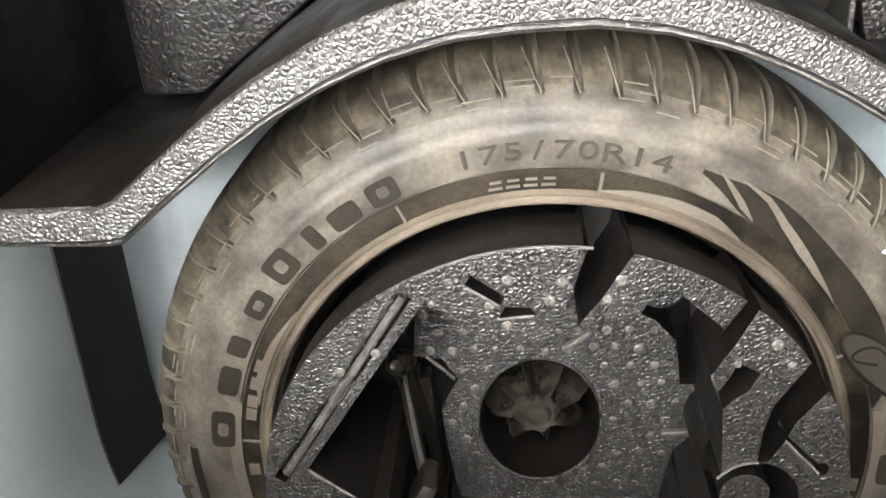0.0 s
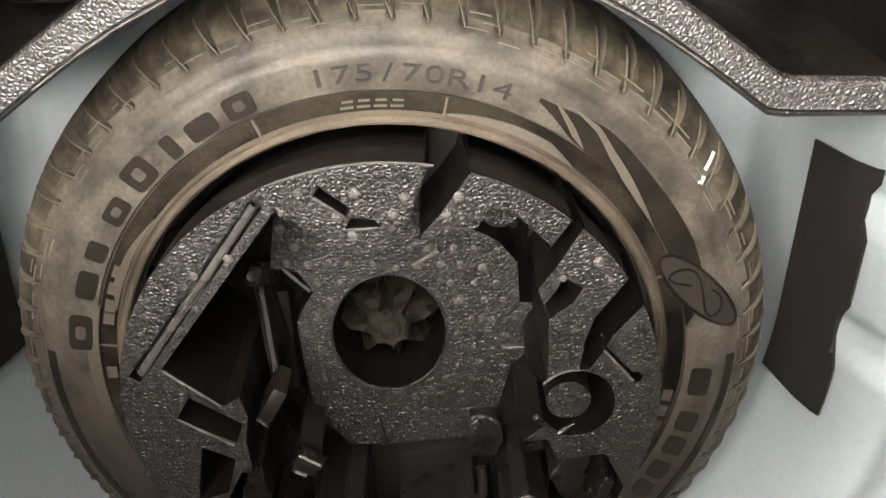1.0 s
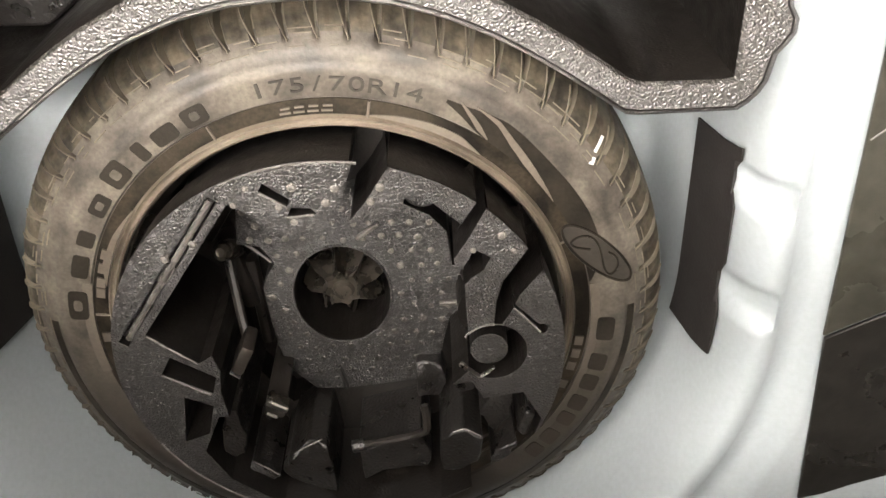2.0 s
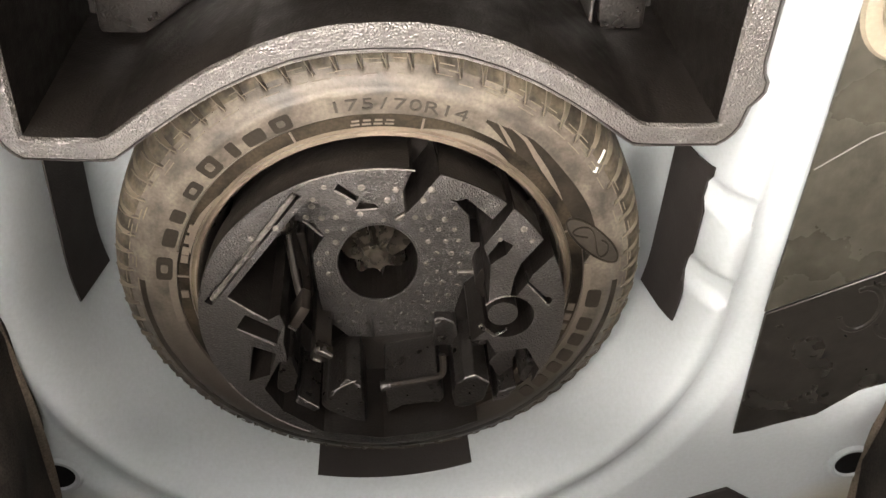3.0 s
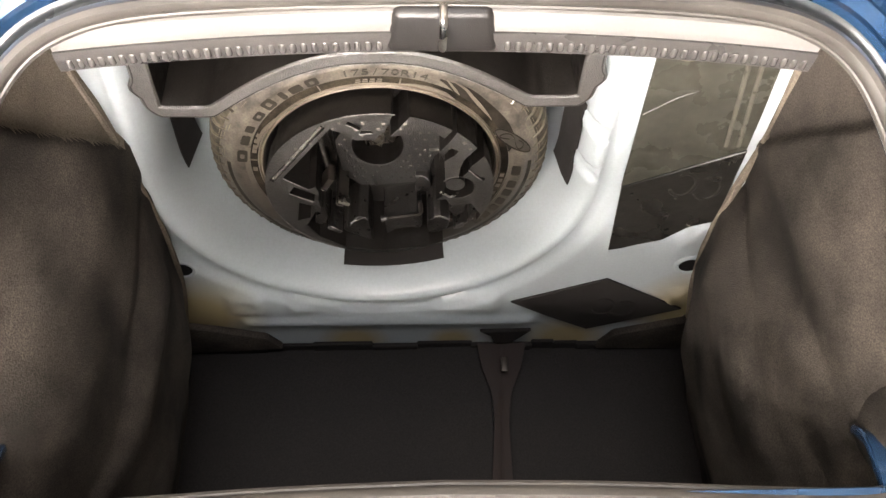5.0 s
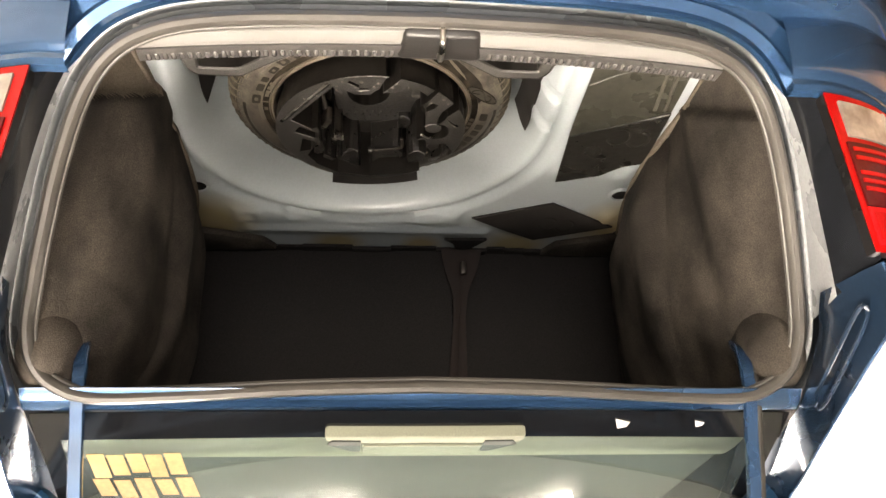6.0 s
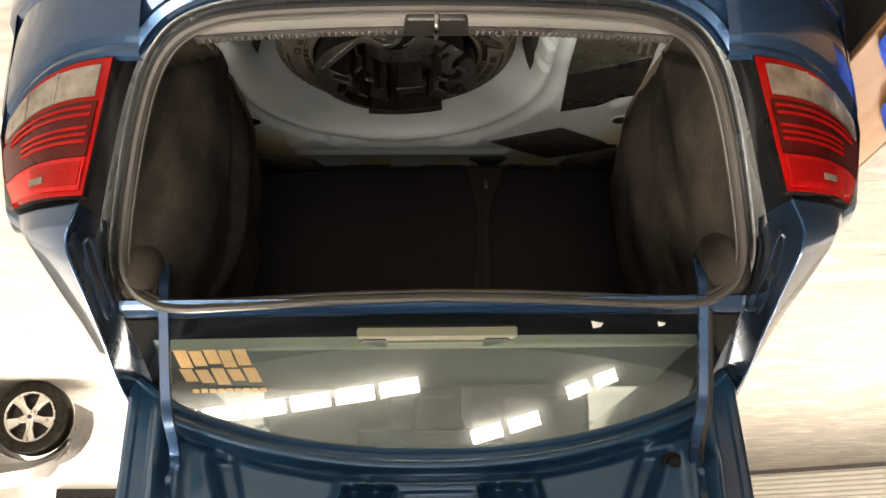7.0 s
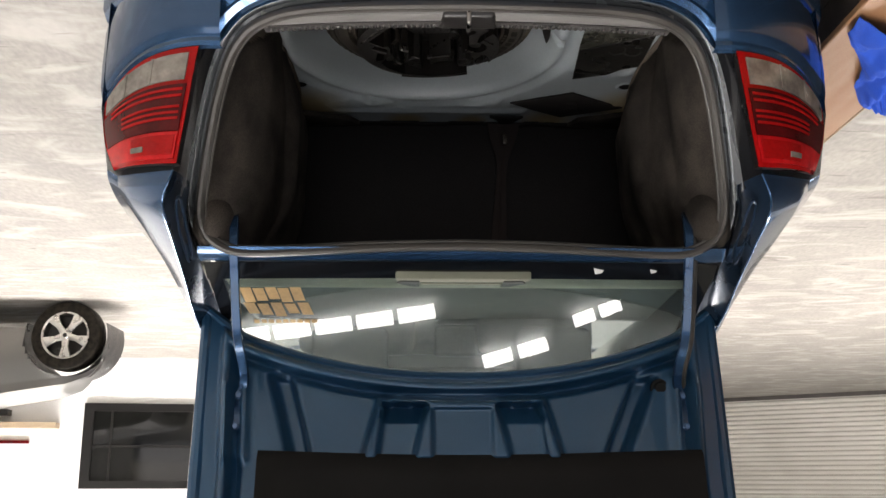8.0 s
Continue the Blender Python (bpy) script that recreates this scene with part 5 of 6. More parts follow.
# thin ribs along the tread's curved grooves; dust and edge light painted pale
lugs = bmesh.new()
side_line = [p for p in TYREPROF if 0.266 < p[0] and p[1] > 0.05]
for k in range(72):
    line = []
    for r, z, kind in side_line:
        t = radians(5.0 * k) + 1.08 * (r - 0.267) + (0.018 * (r - 0.27) / 0.03 if kind else 0)
        line.append(Vector((WX + (r + 0.0006) * math.cos(t), WY + (r + 0.0006) * math.sin(t), 0.307 + z + 0.0004)))
    add(lugs, sweep(line, ring(0.0007, 5)))
tagged(part("groove_rib", lugs, GROOVE, tyre), kind="stuff")
dash_rnd = random.Random(8)
dashes = bmesh.new()
for k in range(72):
    for r, z in ((0.2635, 0.0829), (0.2675, 0.0802), (0.2725, 0.0778), (0.2765, 0.0752)):
        if dash_rnd.random() < 0.4:
            continue
        a0 = 5.0 * k + dash_rnd.uniform(0.2, 2.6)
        a1 = a0 + dash_rnd.uniform(1.2, 4.4)
        r += dash_rnd.uniform(-0.0008, 0.0008)
        add(dashes, sweep([on_wall(a, r, 0.3073 + z) for a in (a0, (a0 + a1) / 2, a1)], ring(0.0006, 5, 1.0, 0.7)))
tagged(part("shoulder_dash", dashes, GROOVE, tyre), kind="stuff")

# steel rim
rim = part("rim", revolve([(0.2075, 0.080), (0.2085, 0.0865), (0.2065, 0.0900), (0.2045, 0.0885), (0.2030, 0.0885), (0.2012, 0.0905), (0.1995, 0.0895), (0.1985, 0.083)], 96, TM, False), RIMEDGE, spare, "dusty pressed steel rim flange")
part("rim_well", revolve([(0.1985, 0.083), (0.197, 0.07), (0.188, 0.058), (0.184, 0.02), (0.178, -0.03), (0.16, -0.055), (0.10, -0.06), (0.0, -0.06)], 96, TM), RIMPAINT, spare, "black painted inside of the rim")

# ---- moulded tool tray in the wheel ----
TRAYTOP, TRAYR = 0.444, 0.193
tray = thing("tool_tray", (WX, WY, 0.26), "round black bead-foam tool tray set in the spare wheel", "tool tray")


def inside(pts, x, y):
    """How far a point lies inside a polygon (minus: outside)."""
    best, odd = 1e9, False
    k = len(pts)
    for i in range(k):
        (ax, ay), (bx, by) = pts[i], pts[(i + 1) % k]
        dx, dy = bx - ax, by - ay
        t = max(0.0, min(1.0, ((x - ax) * dx + (y - ay) * dy) / (dx * dx + dy * dy)))
        best = min(best, math.hypot(x - ax - t * dx, y - ay - t * dy))
        if (ay > y) != (by > y) and x < ax + (y - ay) * dx / dy:
            odd = not odd
    return best if odd else -best


def bar(x0, y0, x1, y1, w):
    """A strip w wide from one point to another."""
    d = math.hypot(x1 - x0, y1 - y0)
    nx, ny = -(y1 - y0) / d * w / 2, (x1 - x0) / d * w / 2
    return [(x0 - nx, y0 - ny), (x1 - nx, y1 - ny), (x1 + nx, y1 + ny), (x0 + nx, y0 + ny)]


HUBX, HUBY, HUBR = 0.088, 0.086, 0.0465
RINGX, RINGY = -0.0485, 0.070
CUTS = []


def pocket(floor, *pts):
    """A cut-out of the tray down to floor; earlier ones win where two overlap."""
    CUTS.append((list(pts), floor))


def circle(cx, cy, r, n=40):
    return [(cx + r * math.cos(2 * math.pi * k / n), cy + r * math.sin(2 * math.pi * k / n)) for k in range(n)]



# the clamp's cup is longer towards the rear
HUB = [(HUBX + HUBR * math.cos(t), 0.0755 + 0.0555 * math.sin(t)) for t in np.linspace(0, 2 * math.pi, 49)[:-1]]
pocket(0.262, *HUB)
pocket(0.434, *circle(-0.0455, 0.0745, 0.0165, 28))
pocket(0.385, *circle(RINGX, RINGY, 0.0290, 36))
# a deep hollow round the lug, beside the dotted middle
pocket(0.300, (0.026, -0.074), (0.019, -0.086), (0.005, -0.084), (-0.022, -0.059), (-0.015, -0.045), (-0.016, -0.024), (-0.0245, -0.002), (-0.0268, 0.045), (-0.016, 0.045), (-0.012, 0.008), (0.004, -0.010), (0.026, -0.022))
# the sunk, dotted middle
CORE = [(0.172, -0.060), (0.158, -0.081), (0.135, -0.067), (0.119, -0.055), (0.089, -0.055), (0.065, -0.062), (0.027, -0.072), (0.019, -0.086), (0.005, -0.084), (-0.022, -0.059), (-0.015, -0.045), (-0.016, -0.024), (-0.0245, -0.002), (-0.027, 0.054), (-0.029, 0.088), (-0.013, 0.105), (-0.007, 0.130), (-0.002, 0.158), (0.020, 0.181), (0.092, 0.190), (0.122, 0.189), (0.149, 0.160), (0.155, 0.132), (0.159, 0.099), (0.162, 0.065), (0.156, 0.051), (0.148, 0.037), (0.159, 0.019), (0.180, 0.016)]
pocket(0.345, *CORE)
# screwdriver slot and the small slits
pocket(0.434, *bar(0.169, -0.088, 0.264, 0.050, 0.009))
pocket(0.420, (0.133, -0.093), (0.129, -0.100), (0.109, -0.085), (0.112, -0.079))
pocket(0.430, (0.113, -0.070), (0.109, -0.078), (0.094, -0.077), (0.090, -0.072))
# slots that run out to the rim
pocket(0.370, (0.054, -0.130), (0.064, -0.102), (0.072, -0.076), (0.080, -0.068), (0.089, -0.055), (0.065, -0.061), (0.063, -0.067), (0.051, -0.082), (0.029, -0.117), (0.024, -0.130))
pocket(0.370, (-0.038, -0.083), (-0.022, -0.058), (-0.014, -0.044), (-0.016, -0.026), (-0.029, -0.047), (-0.044, -0.076), (-0.053, -0.093), (-0.047, -0.098))
pocket(0.370, (-0.077, -0.036), (-0.056, -0.003), (-0.051, 0.016), (-0.049, 0.040), (-0.056, 0.040), (-0.065, 0.024), (-0.070, 0.011), (-0.088, -0.013), (-0.105, -0.035), (-0.098, -0.060))
pocket(0.380, (-0.028, -0.025), (-0.032, -0.035), (-0.046, -0.027), (-0.040, -0.015), (-0.031, -0.008), (-0.0245, -0.001), (-0.021, -0.014))
pocket(0.425, *bar(-0.063, 0.019, -0.090, 0.047, 0.0028))
pocket(0.405, *circle(-0.0895, 0.0465, 0.0050, 14))
# the jack's bed and the hollows in front of it
pocket(0.300, (0.158, -0.083), (0.244, 0.041), (0.204, 0.073), (0.192, 0.065), (0.187, 0.083), (0.190, 0.105), (0.186, 0.140), (0.178, 0.174), (0.150, 0.215), (0.120, 0.200), (0.119, -0.055), (0.135, -0.067))
pocket(0.360, (0.228, 0.066), (0.192, 0.089), (0.197, 0.107), (0.238, 0.084))
pocket(0.350, (0.223, 0.111), (0.199, 0.122), (0.207, 0.154), (0.230, 0.163))
pocket(0.335, (-0.013, 0.105), (-0.030, 0.103), (-0.040, 0.122), (-0.075, 0.116), (-0.092, 0.148), (-0.080, 0.190), (-0.05, 0.222), (0.0, 0.246), (0.08, 0.260), (0.15, 0.248), (0.195, 0.212), (0.214, 0.176), (0.196, 0.135), (0.178, 0.135), (0.12, 0.15), (0.0, 0.15))


def tray_height(x, y):
    for pts, floor in CUTS:
        if inside(pts, x, y) > 0:
            return floor
    return TRAYTOP


# the top sheet: cut along every pocket's outline, then each piece set to its level
outlines = [circle(WX, WY, TRAYR, 96)] + [q for q, _ in CUTS]
vs2, es2 = [], []
for q in outlines:
    k0, k = len(vs2), len(q)
    vs2 += [Vector(c) for c in q]
    es2 += [(k0 + i, k0 + (i + 1) % k) for i in range(k)]
cv, ce, cf = geometry.delaunay_2d_cdt(vs2, es2, [], 0, 1e-5)[:3]
tray_bm = bmesh.new()
level, cache, sides = [], {}, {}
for f in cf:
    c = sum((cv[i] for i in f), Vector((0, 0))) / len(f)
    level.append(round(tray_height(c.x, c.y), 4) if math.hypot(c.x - WX, c.y - WY) < TRAYR else None)


def corner(i, z):
    if (i, z) not in cache:
        cache[i, z] = tray_bm.verts.new((cv[i].x, cv[i].y, z))
    return cache[i, z]


for f, z in zip(cf, level):
    if z is None:
        continue
    # sunk floors and walls take the darkened foam, their shade painted in
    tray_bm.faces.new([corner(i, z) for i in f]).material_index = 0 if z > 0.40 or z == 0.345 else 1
    for k in range(len(f)):
        a, b = f[k], f[(k + 1) % len(f)]
        sides.setdefault((min(a, b), max(a, b)), []).append(z)
for (a, b), zs in sides.items():
    if len(zs) == 2 and zs[0] != zs[1]:
        lo, hi = sorted(zs)
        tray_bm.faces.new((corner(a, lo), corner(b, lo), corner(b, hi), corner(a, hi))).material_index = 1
part("foam_top", tray_bm, [FOAM, FOAMSHADE], tray, "black bead foam with cut-outs for the tools", smooth=False)


def side_point(a, j):
    """The tray's side, cut down where slots run out to the rim."""
    r, z = ((TRAYR - 0.0005, 0.4415), (TRAYR, 0.436), (TRAYR - 0.002, 0.40), (0.182, 0.37), (0.176, 0.30), (0.176, 0.262), (0.06, 0.262))[j]
    top = tray_height(WX + 0.191 * math.cos(a), WY + 0.191 * math.sin(a))
    return (WX + r * math.cos(a), WY + r * math.sin(a), min(z, top - 0.001))


part("foam_side", grid([2 * math.pi * k / 288 for k in range(288)], range(7), side_point, True), FOAMSHADE, tray)
# worn dots on the sunk middle and on the rim of the tray
dots = bmesh.new()
for i in range(-14, 15):
    for j in range(-14, 15):
        x, y = WX + 0.0175 * (i + 0.5 * (j % 2)) + rnd.uniform(-0.002, 0.002), WY + 0.0155 * j + rnd.uniform(-0.002, 0.002)
        r = math.hypot(x - WX, y - WY)
        core = inside(CORE, x, y) > 0.005 and inside(HUB, x, y) < -0.004
        rim_zone = r < TRAYR - 0.008 and y < -0.03 and tray_height(x, y) > 0.44 and (i + j) % 2 == 0
        if (core or rim_zone) and rnd.random() < 0.9:
            z = tray_height(x, y)
            b = bmesh.new()
            bmesh.ops.create_icosphere(b, subdivisions=2, radius=rnd.uniform(0.0024, 0.0036))
            bmesh.ops.transform(b, matrix=Matrix.Translation((x + rnd.uniform(-0.001, 0.001), y, z)) @ Matrix.Diagonal((1.1, 1.1, 0.30, 1)), verts=b.verts)
            add(dots, b)
tagged(part("worn_dot", dots, FOAMDOT, tray), kind="stuff")
# raised webs
for a in ((0.070, 0.012, 0.049, -0.004), (-0.003, 0.087, -0.0275, 0.086), (0.098, 0.160, 0.092, 0.188)):
    part("foam_web", prism(bar(*a, 0.004), 0.344, 0.350, 0.001, 1), FOAMDOT, tray)
# thin pale bars paint the highlights and wear along the cut-outs' edges
for a in ((0.1325, -0.0925, 0.112, -0.0785), (0.113, -0.0695, 0.091, -0.0715), (0.244, 0.042, 0.205, 0.074), (0.238, 0.085, 0.199, 0.109), (-0.065, 0.023, -0.0885, 0.0500)):
    part("foam_edge", prism(bar(*a, 0.0020), 0.4432, 0.4453, 0.0006, 1), FOAMEDGE, tray)
for cx, cy, rr, a0, a1 in ((WX, WY, TRAYR - 0.001, -98, -66), (RINGX, RINGY, 0.0293, -92, -35), (WX, WY, TRAYR - 0.001, 28, 64)):
    arc = [Vector((cx + rr * math.cos(t), cy + rr * math.sin(t), 0.4438)) for t in np.linspace(radians(a0), radians(a1), 24)]
    part("foam_edge", sweep(arc, ring(0.0011, 6)), FOAMEDGE, tray)
part("foam_edge", prism(bar(0.171, 0.0155, 0.150, 0.036, 0.003), 0.3445, 0.3475, 0.001, 1), FOAMEDGE, tray)
part("foam_boss", revolve([(0.0, 0.400), (0.0135, 0.400), (0.0155, 0.398), (0.0155, 0.389), (0.0145, 0.387), (0.0145, 0.301)], 30, Matrix.Translation((0.0085, -0.0645, 0))), FOAM, tray)
# star-shaped clamp nut in the middle
clamp = thing("clamp_nut", (HUBX, HUBY, 0.262), "dark star-shaped clamp nut sunk in the tray", "clamp nut")
knob = bmesh.new()
rings_ = []
KX, KY = HUBX + 0.001, HUBY - 0.003
for rr, zz, edge in ((0.0, 0.330, 0), (0.18, 0.330, 0), (0.24, 0.325, 0), (0.40, 0.326, 0.5), (0.72, 0.318, 1), (1.0, 0.298, 1), (0.97, 0.290, 1), (0.80, 0.278, 1), (0.74, 0.263, 0)):
    row = []
    for k in range(64):
        a = 2 * math.pi * k / 64 + 0.2
        tip = (abs(((k % 8) - 4) / 4.0)) ** 1.4
        r = 0.0455 * rr * (1 - 0.34 * (1 - tip) * edge)
        z = zz - (0.024 * (1 - tip) if edge and rr > 0.5 else 0.0)
        row.append(knob.verts.new((KX + r * math.cos(a), KY + r * math.sin(a), z)))
    rings_.append(row)
for i in range(len(rings_) - 1):
    for k in range(64):
        knob.faces.new((rings_[i][k], rings_[i][(k + 1) % 64], rings_[i + 1][(k + 1) % 64], rings_[i + 1][k]))
bmesh.ops.remove_doubles(knob, verts=knob.verts, dist=1e-5)
part("knob", knob, KNOB, clamp, "glossy star-shaped knob", angle=40)
part("cup_floor", revolve([(0.0, 0.2630), (0.030, 0.2630), (0.043, 0.2655)], 40, Matrix.Translation((HUBX, HUBY, 0))), FOAMSHADE, clamp)
part("cup_edge", sweep([Vector((*p, 0.3448)) for p in HUB], ring(0.0014, 8), True), FOAM, clamp)

# tools lying in the cut-outs
driver = thing("screwdriver", (0.218, -0.022, 0.43), "thin grey steel screwdriver lying in its slot", "screwdriver")
a, b = Vector((0.171, -0.085, 0.440)), Vector((0.262, 0.050, 0.440))
part("shaft", sweep([a, a.lerp(b, 0.55)], ring(0.0030, 10)), TOOLGREY, driver)
part("blade", sweep([a.lerp(b, 0.44), a.lerp(b, 0.56)], [(-0.005, -0.0012), (0.005, -0.0012), (0.005, 0.0012), (-0.005, 0.0012)], up=(0, 0, 1)), TOOLGREY, driver, "flattened steel collar")
part("handle", sweep([a.lerp(b, 0.55), a.lerp(b, 0.98)], ring(0.0030, 8)), TOOLGREY, driver)
jack = thing("car_jack", (0.18, 0.06, 0.302), "folded dark steel scissor jack lying in the foam", "jack")
part("base", prism(bar(0.180, -0.035, 0.222, 0.030, 0.024), 0.301, 0.312, 0.003, 2), TOOLDARK, jack)
part("arm", prism(bar(0.196, 0.020, 0.178, 0.100, 0.016), 0.303, 0.328, 0.004, 2), TOOLDARK, jack)
part("arm", prism(bar(0.176, 0.050, 0.170, 0.150, 0.011), 0.303, 0.322, 0.004, 2), TOOLDARK, jack)
part("spindle", sweep([Vector((0.190, 0.024, 0.345)), Vector((0.180, 0.070, 0.372)), Vector((0.172, 0.100, 0.392))], ring(0.0045, 8)), TOOLDARK, jack)
part("pivot", revolve([(0.0, 0.010), (0.004, 0.011), (0.0085, 0.007), (0.010, 0.001), (0.0095, -0.03)], 16, Matrix.Translation((0.190, 0.018, 0.352)) @ pose(0, 0, 0, 25, 10, 0)), KNOB, jack, "worn bronze-coloured pivot")
part("head", prism(bar(0.1665, 0.079, 0.1815, 0.108, 0.012), 0.385, 0.419, 0.003, 2), TOOLMETAL, jack, "worn grey steel jack head")
part("head_edge", prism(bar(0.186, 0.104, 0.178, 0.1105, 0.0022), 0.417, 0.4215, 0.0006, 1), TOOLGREY, jack)
part("crank", prism(bar(0.150, 0.147, 0.156, 0.170, 0.020), 0.301, 0.408, 0.003, 2), TOOLDARK, jack)
part("nut", prism(bar(0.1575, 0.1400, 0.1395, 0.1515, 0.007), 0.406, 0.422, 0.0015, 1), STEEL, jack, "bright steel nut")
part("nut_shank", prism(bar(0.162, 0.164, 0.152, 0.169, 0.003), 0.404, 0.411, 0.001, 1), TOOLGREY, jack)
eye = thing("towing_eye", (-0.035, 0.088, 0.43), "small bright steel towing eye lying round the foam post", "towing eye")
part("shank", sweep([Vector((-0.0205, 0.082, 0.4445)), Vector((-0.030, 0.090, 0.4445)), Vector((-0.0365, 0.0965, 0.444)), Vector((-0.0385, 0.096, 0.444)), Vector((-0.050, 0.088, 0.443))], ring(0.0018, 8)), STEEL, eye)
part("tip", prism(bar(-0.0195, 0.0805, -0.026, 0.0865, 0.0045), 0.4425, 0.4475, 0.001, 1), STEEL, eye, "flat bright steel end")
brace = thing("wheel_brace", (0.045, 0.20, 0.41), "dark wheel brace lying across the front of the tray", "wheel brace")
part("bar", sweep(spline([(0.080, 0.2085, 0.409), (0.048, 0.2005, 0.411), (0.016, 0.1915, 0.411), (0.012, 0.178, 0.409), (0.014, 0.164, 0.404)], 6), ring(0.0042, 8)), TOOLDARK, brace)
part("socket", sweep([Vector((0.084, 0.2095, 0.409)), Vector((0.072, 0.2068, 0.409))], ring(0.0062, 10)), FOAMSTUMP, brace)


def lump(top, *pts, foot=0.330):
    """A worn stump of foam standing in the sunk front of the tray."""
    fine = []
    for a, b in zip(pts, pts[1:] + pts[:1]):
        for k in range(4):
            q = Vector(a).lerp(Vector(b), k / 4)
            fine.append((q.x + 0.0030 * noise.noise(Vector((q.x * 170, q.y * 170, 1.0))), q.y + 0.0030 * noise.noise(Vector((q.x * 170, q.y * 170, 7.0)))))
    bm = prism(fine, foot, top, 0.0012, 1)
    for v in bm.verts:
        v.co.z += 0.010 * noise.noise(v.co * 45) if v.co.z > top - 0.004 else 0.0
    part("foam_stump", bm, FOAMSTUMP, tray)


lump(0.408, (0.079, 0.212), (0.016, 0.196), (0.008, 0.225), (0.012, 0.240), (0.074, 0.248))
lump(0.418, (0.154, 0.234), (0.141, 0.208), (0.124, 0.195), (0.106, 0.196), (0.100, 0.252), (0.130, 0.256))
lump(0.362, (0.022, 0.150), (-0.002, 0.150), (-0.009, 0.168), (-0.002, 0.188), (0.020, 0.192))
lump(0.430, (0.000, 0.191), (-0.012, 0.175), (-0.023, 0.171), (-0.040, 0.181), (-0.036, 0.218), (-0.002, 0.226))
lump(0.430, (-0.037, 0.150), (-0.049, 0.129), (-0.068, 0.121), (-0.066, 0.158), (-0.050, 0.172))
lump(0.430, (-0.073, 0.187), (-0.064, 0.208), (-0.047, 0.220), (-0.052, 0.198))
lump(0.438, (-0.078, 0.142), (-0.086, 0.148), (-0.078, 0.172), (-0.070, 0.166))
lump(0.420, (-0.014, 0.116), (-0.030, 0.112), (-0.034, 0.126), (-0.020, 0.140))
lump(0.432, (0.194, 0.136), (0.184, 0.141), (0.178, 0.172), (0.184, 0.196), (0.195, 0.202), (0.202, 0.186), (0.198, 0.160))
lump(0.420, (0.180, 0.214), (0.166, 0.226), (0.156, 0.237), (0.166, 0.240), (0.184, 0.224))
# the stumps' edge highlights, painted as pale bars too
for a in ((0.112, 0.190, 0.140, 0.207), (-0.012, 0.1745, -0.023, 0.1705), (-0.023, 0.1705, -0.039, 0.1805), (-0.050, 0.128, -0.068, 0.1205), (0.180, 0.2145, 0.156, 0.235)):
    z = 0.4175 if a[0] > 0.05 else 0.4295
    part("foam_edge", prism(bar(*a, 0.0016), z, z + 0.0018, 0.0005, 1), FOAMEDGE, tray)

# ---- foam organiser behind the wheel ----
organiser = thing("foam_organiser", (0.09, -0.30, 0.25), "grey-black bead-foam storage tray behind the spare wheel", "foam tray")
CX = 0.093


def bow(r, y0, half, n=21):
    """The arched edge over the wheel, from +half to -half."""
    return [(CX + half * math.cos(math.pi * i / (n - 1)), y0 - r * math.sin(math.pi * i / (n - 1)) ** 2.2) for i in range(n)]


outer = [(0.338, -0.47), (0.338, -0.215), (0.345, -0.205), (0.345, -0.19), (0.335, -0.182), (0.330, -0.155), (0.315, -0.138), (0.235, -0.136)]
inner = [(0.308, -0.47), (0.306, -0.162), (0.238, -0.162)]
OUT = [(CX + a, b) for a, b in outer] + bow(0.112, -0.136, 0.235)[1:-1] + [(CX - a, b) for a, b in outer[::-1]]
INN = [(CX + a, b) for a, b in inner] + bow(0.114, -0.162, 0.238)[1:-1] + [(CX - a, b) for a, b in inner[::-1]]


def resample(pts, n):
    p = [Vector(q) for q in pts]
    d = [0.0]
    for a, b in zip(p, p[1:]):
        d.append(d[-1] + (b - a).length)
    res = []
    for k in range(n):
        t = d[-1] * k / (n - 1)
        i = max(j for j in range(len(d)) if d[j] <= t + 1e-9)
        i = min(i, len(p) - 2)
        f = (t - d[i]) / max(1e-9, d[i + 1] - d[i])
        res.append(p[i].lerp(p[i + 1], f))
    return res


def skewed(p):
    """The tray lies a little askew: its edge runs back past the middle."""
    return Vector((p.x, p.y + 0.0225 * max(-1.0, min(0.0, (p.x - CX) / 0.235))))


A, B = [skewed(p) for p in resample(OUT, 140)], [skewed(p) for p in resample(INN, 140)]
lip = bmesh.new()
rows = []
for p, q in zip(A, B):
    w = (q - p).normalized()
    foot = lerp([(0.0, 0.25), (0.20, 0.25), (0.235, 0.40), (1.0, 0.40)], abs(p.x - CX))
    rows.append([lip.verts.new((*v, z)) for v, z in ((p, foot), (p, 0.466), (p + w * 0.004, 0.4705), (q - w * 0.004, 0.4705), (q, 0.467), (q + w * 0.003, 0.36), (q + w * 0.005, 0.22))])
for i in range(139):
    for j in range(6):
        lip.faces.new((rows[i][j], rows[i + 1][j], rows[i + 1][j + 1], rows[i][j + 1]))
# inner walls take the darkened foam for the shade inside
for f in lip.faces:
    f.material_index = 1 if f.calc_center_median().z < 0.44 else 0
part("foam_wall", lip, [FOAMGREY, FOAMSHADE], organiser, "grey worn bead-foam edge", angle=40)
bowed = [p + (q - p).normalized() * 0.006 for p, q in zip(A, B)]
part("edge_groove", sweep([Vector((*v, 0.4706)) for v in bowed], ring(0.0008, 6)), FOAMSHADE, organiser)
# pale line painted along the lip for its shine
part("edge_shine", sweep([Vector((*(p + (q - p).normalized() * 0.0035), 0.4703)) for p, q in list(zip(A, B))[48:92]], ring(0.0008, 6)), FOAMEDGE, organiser)
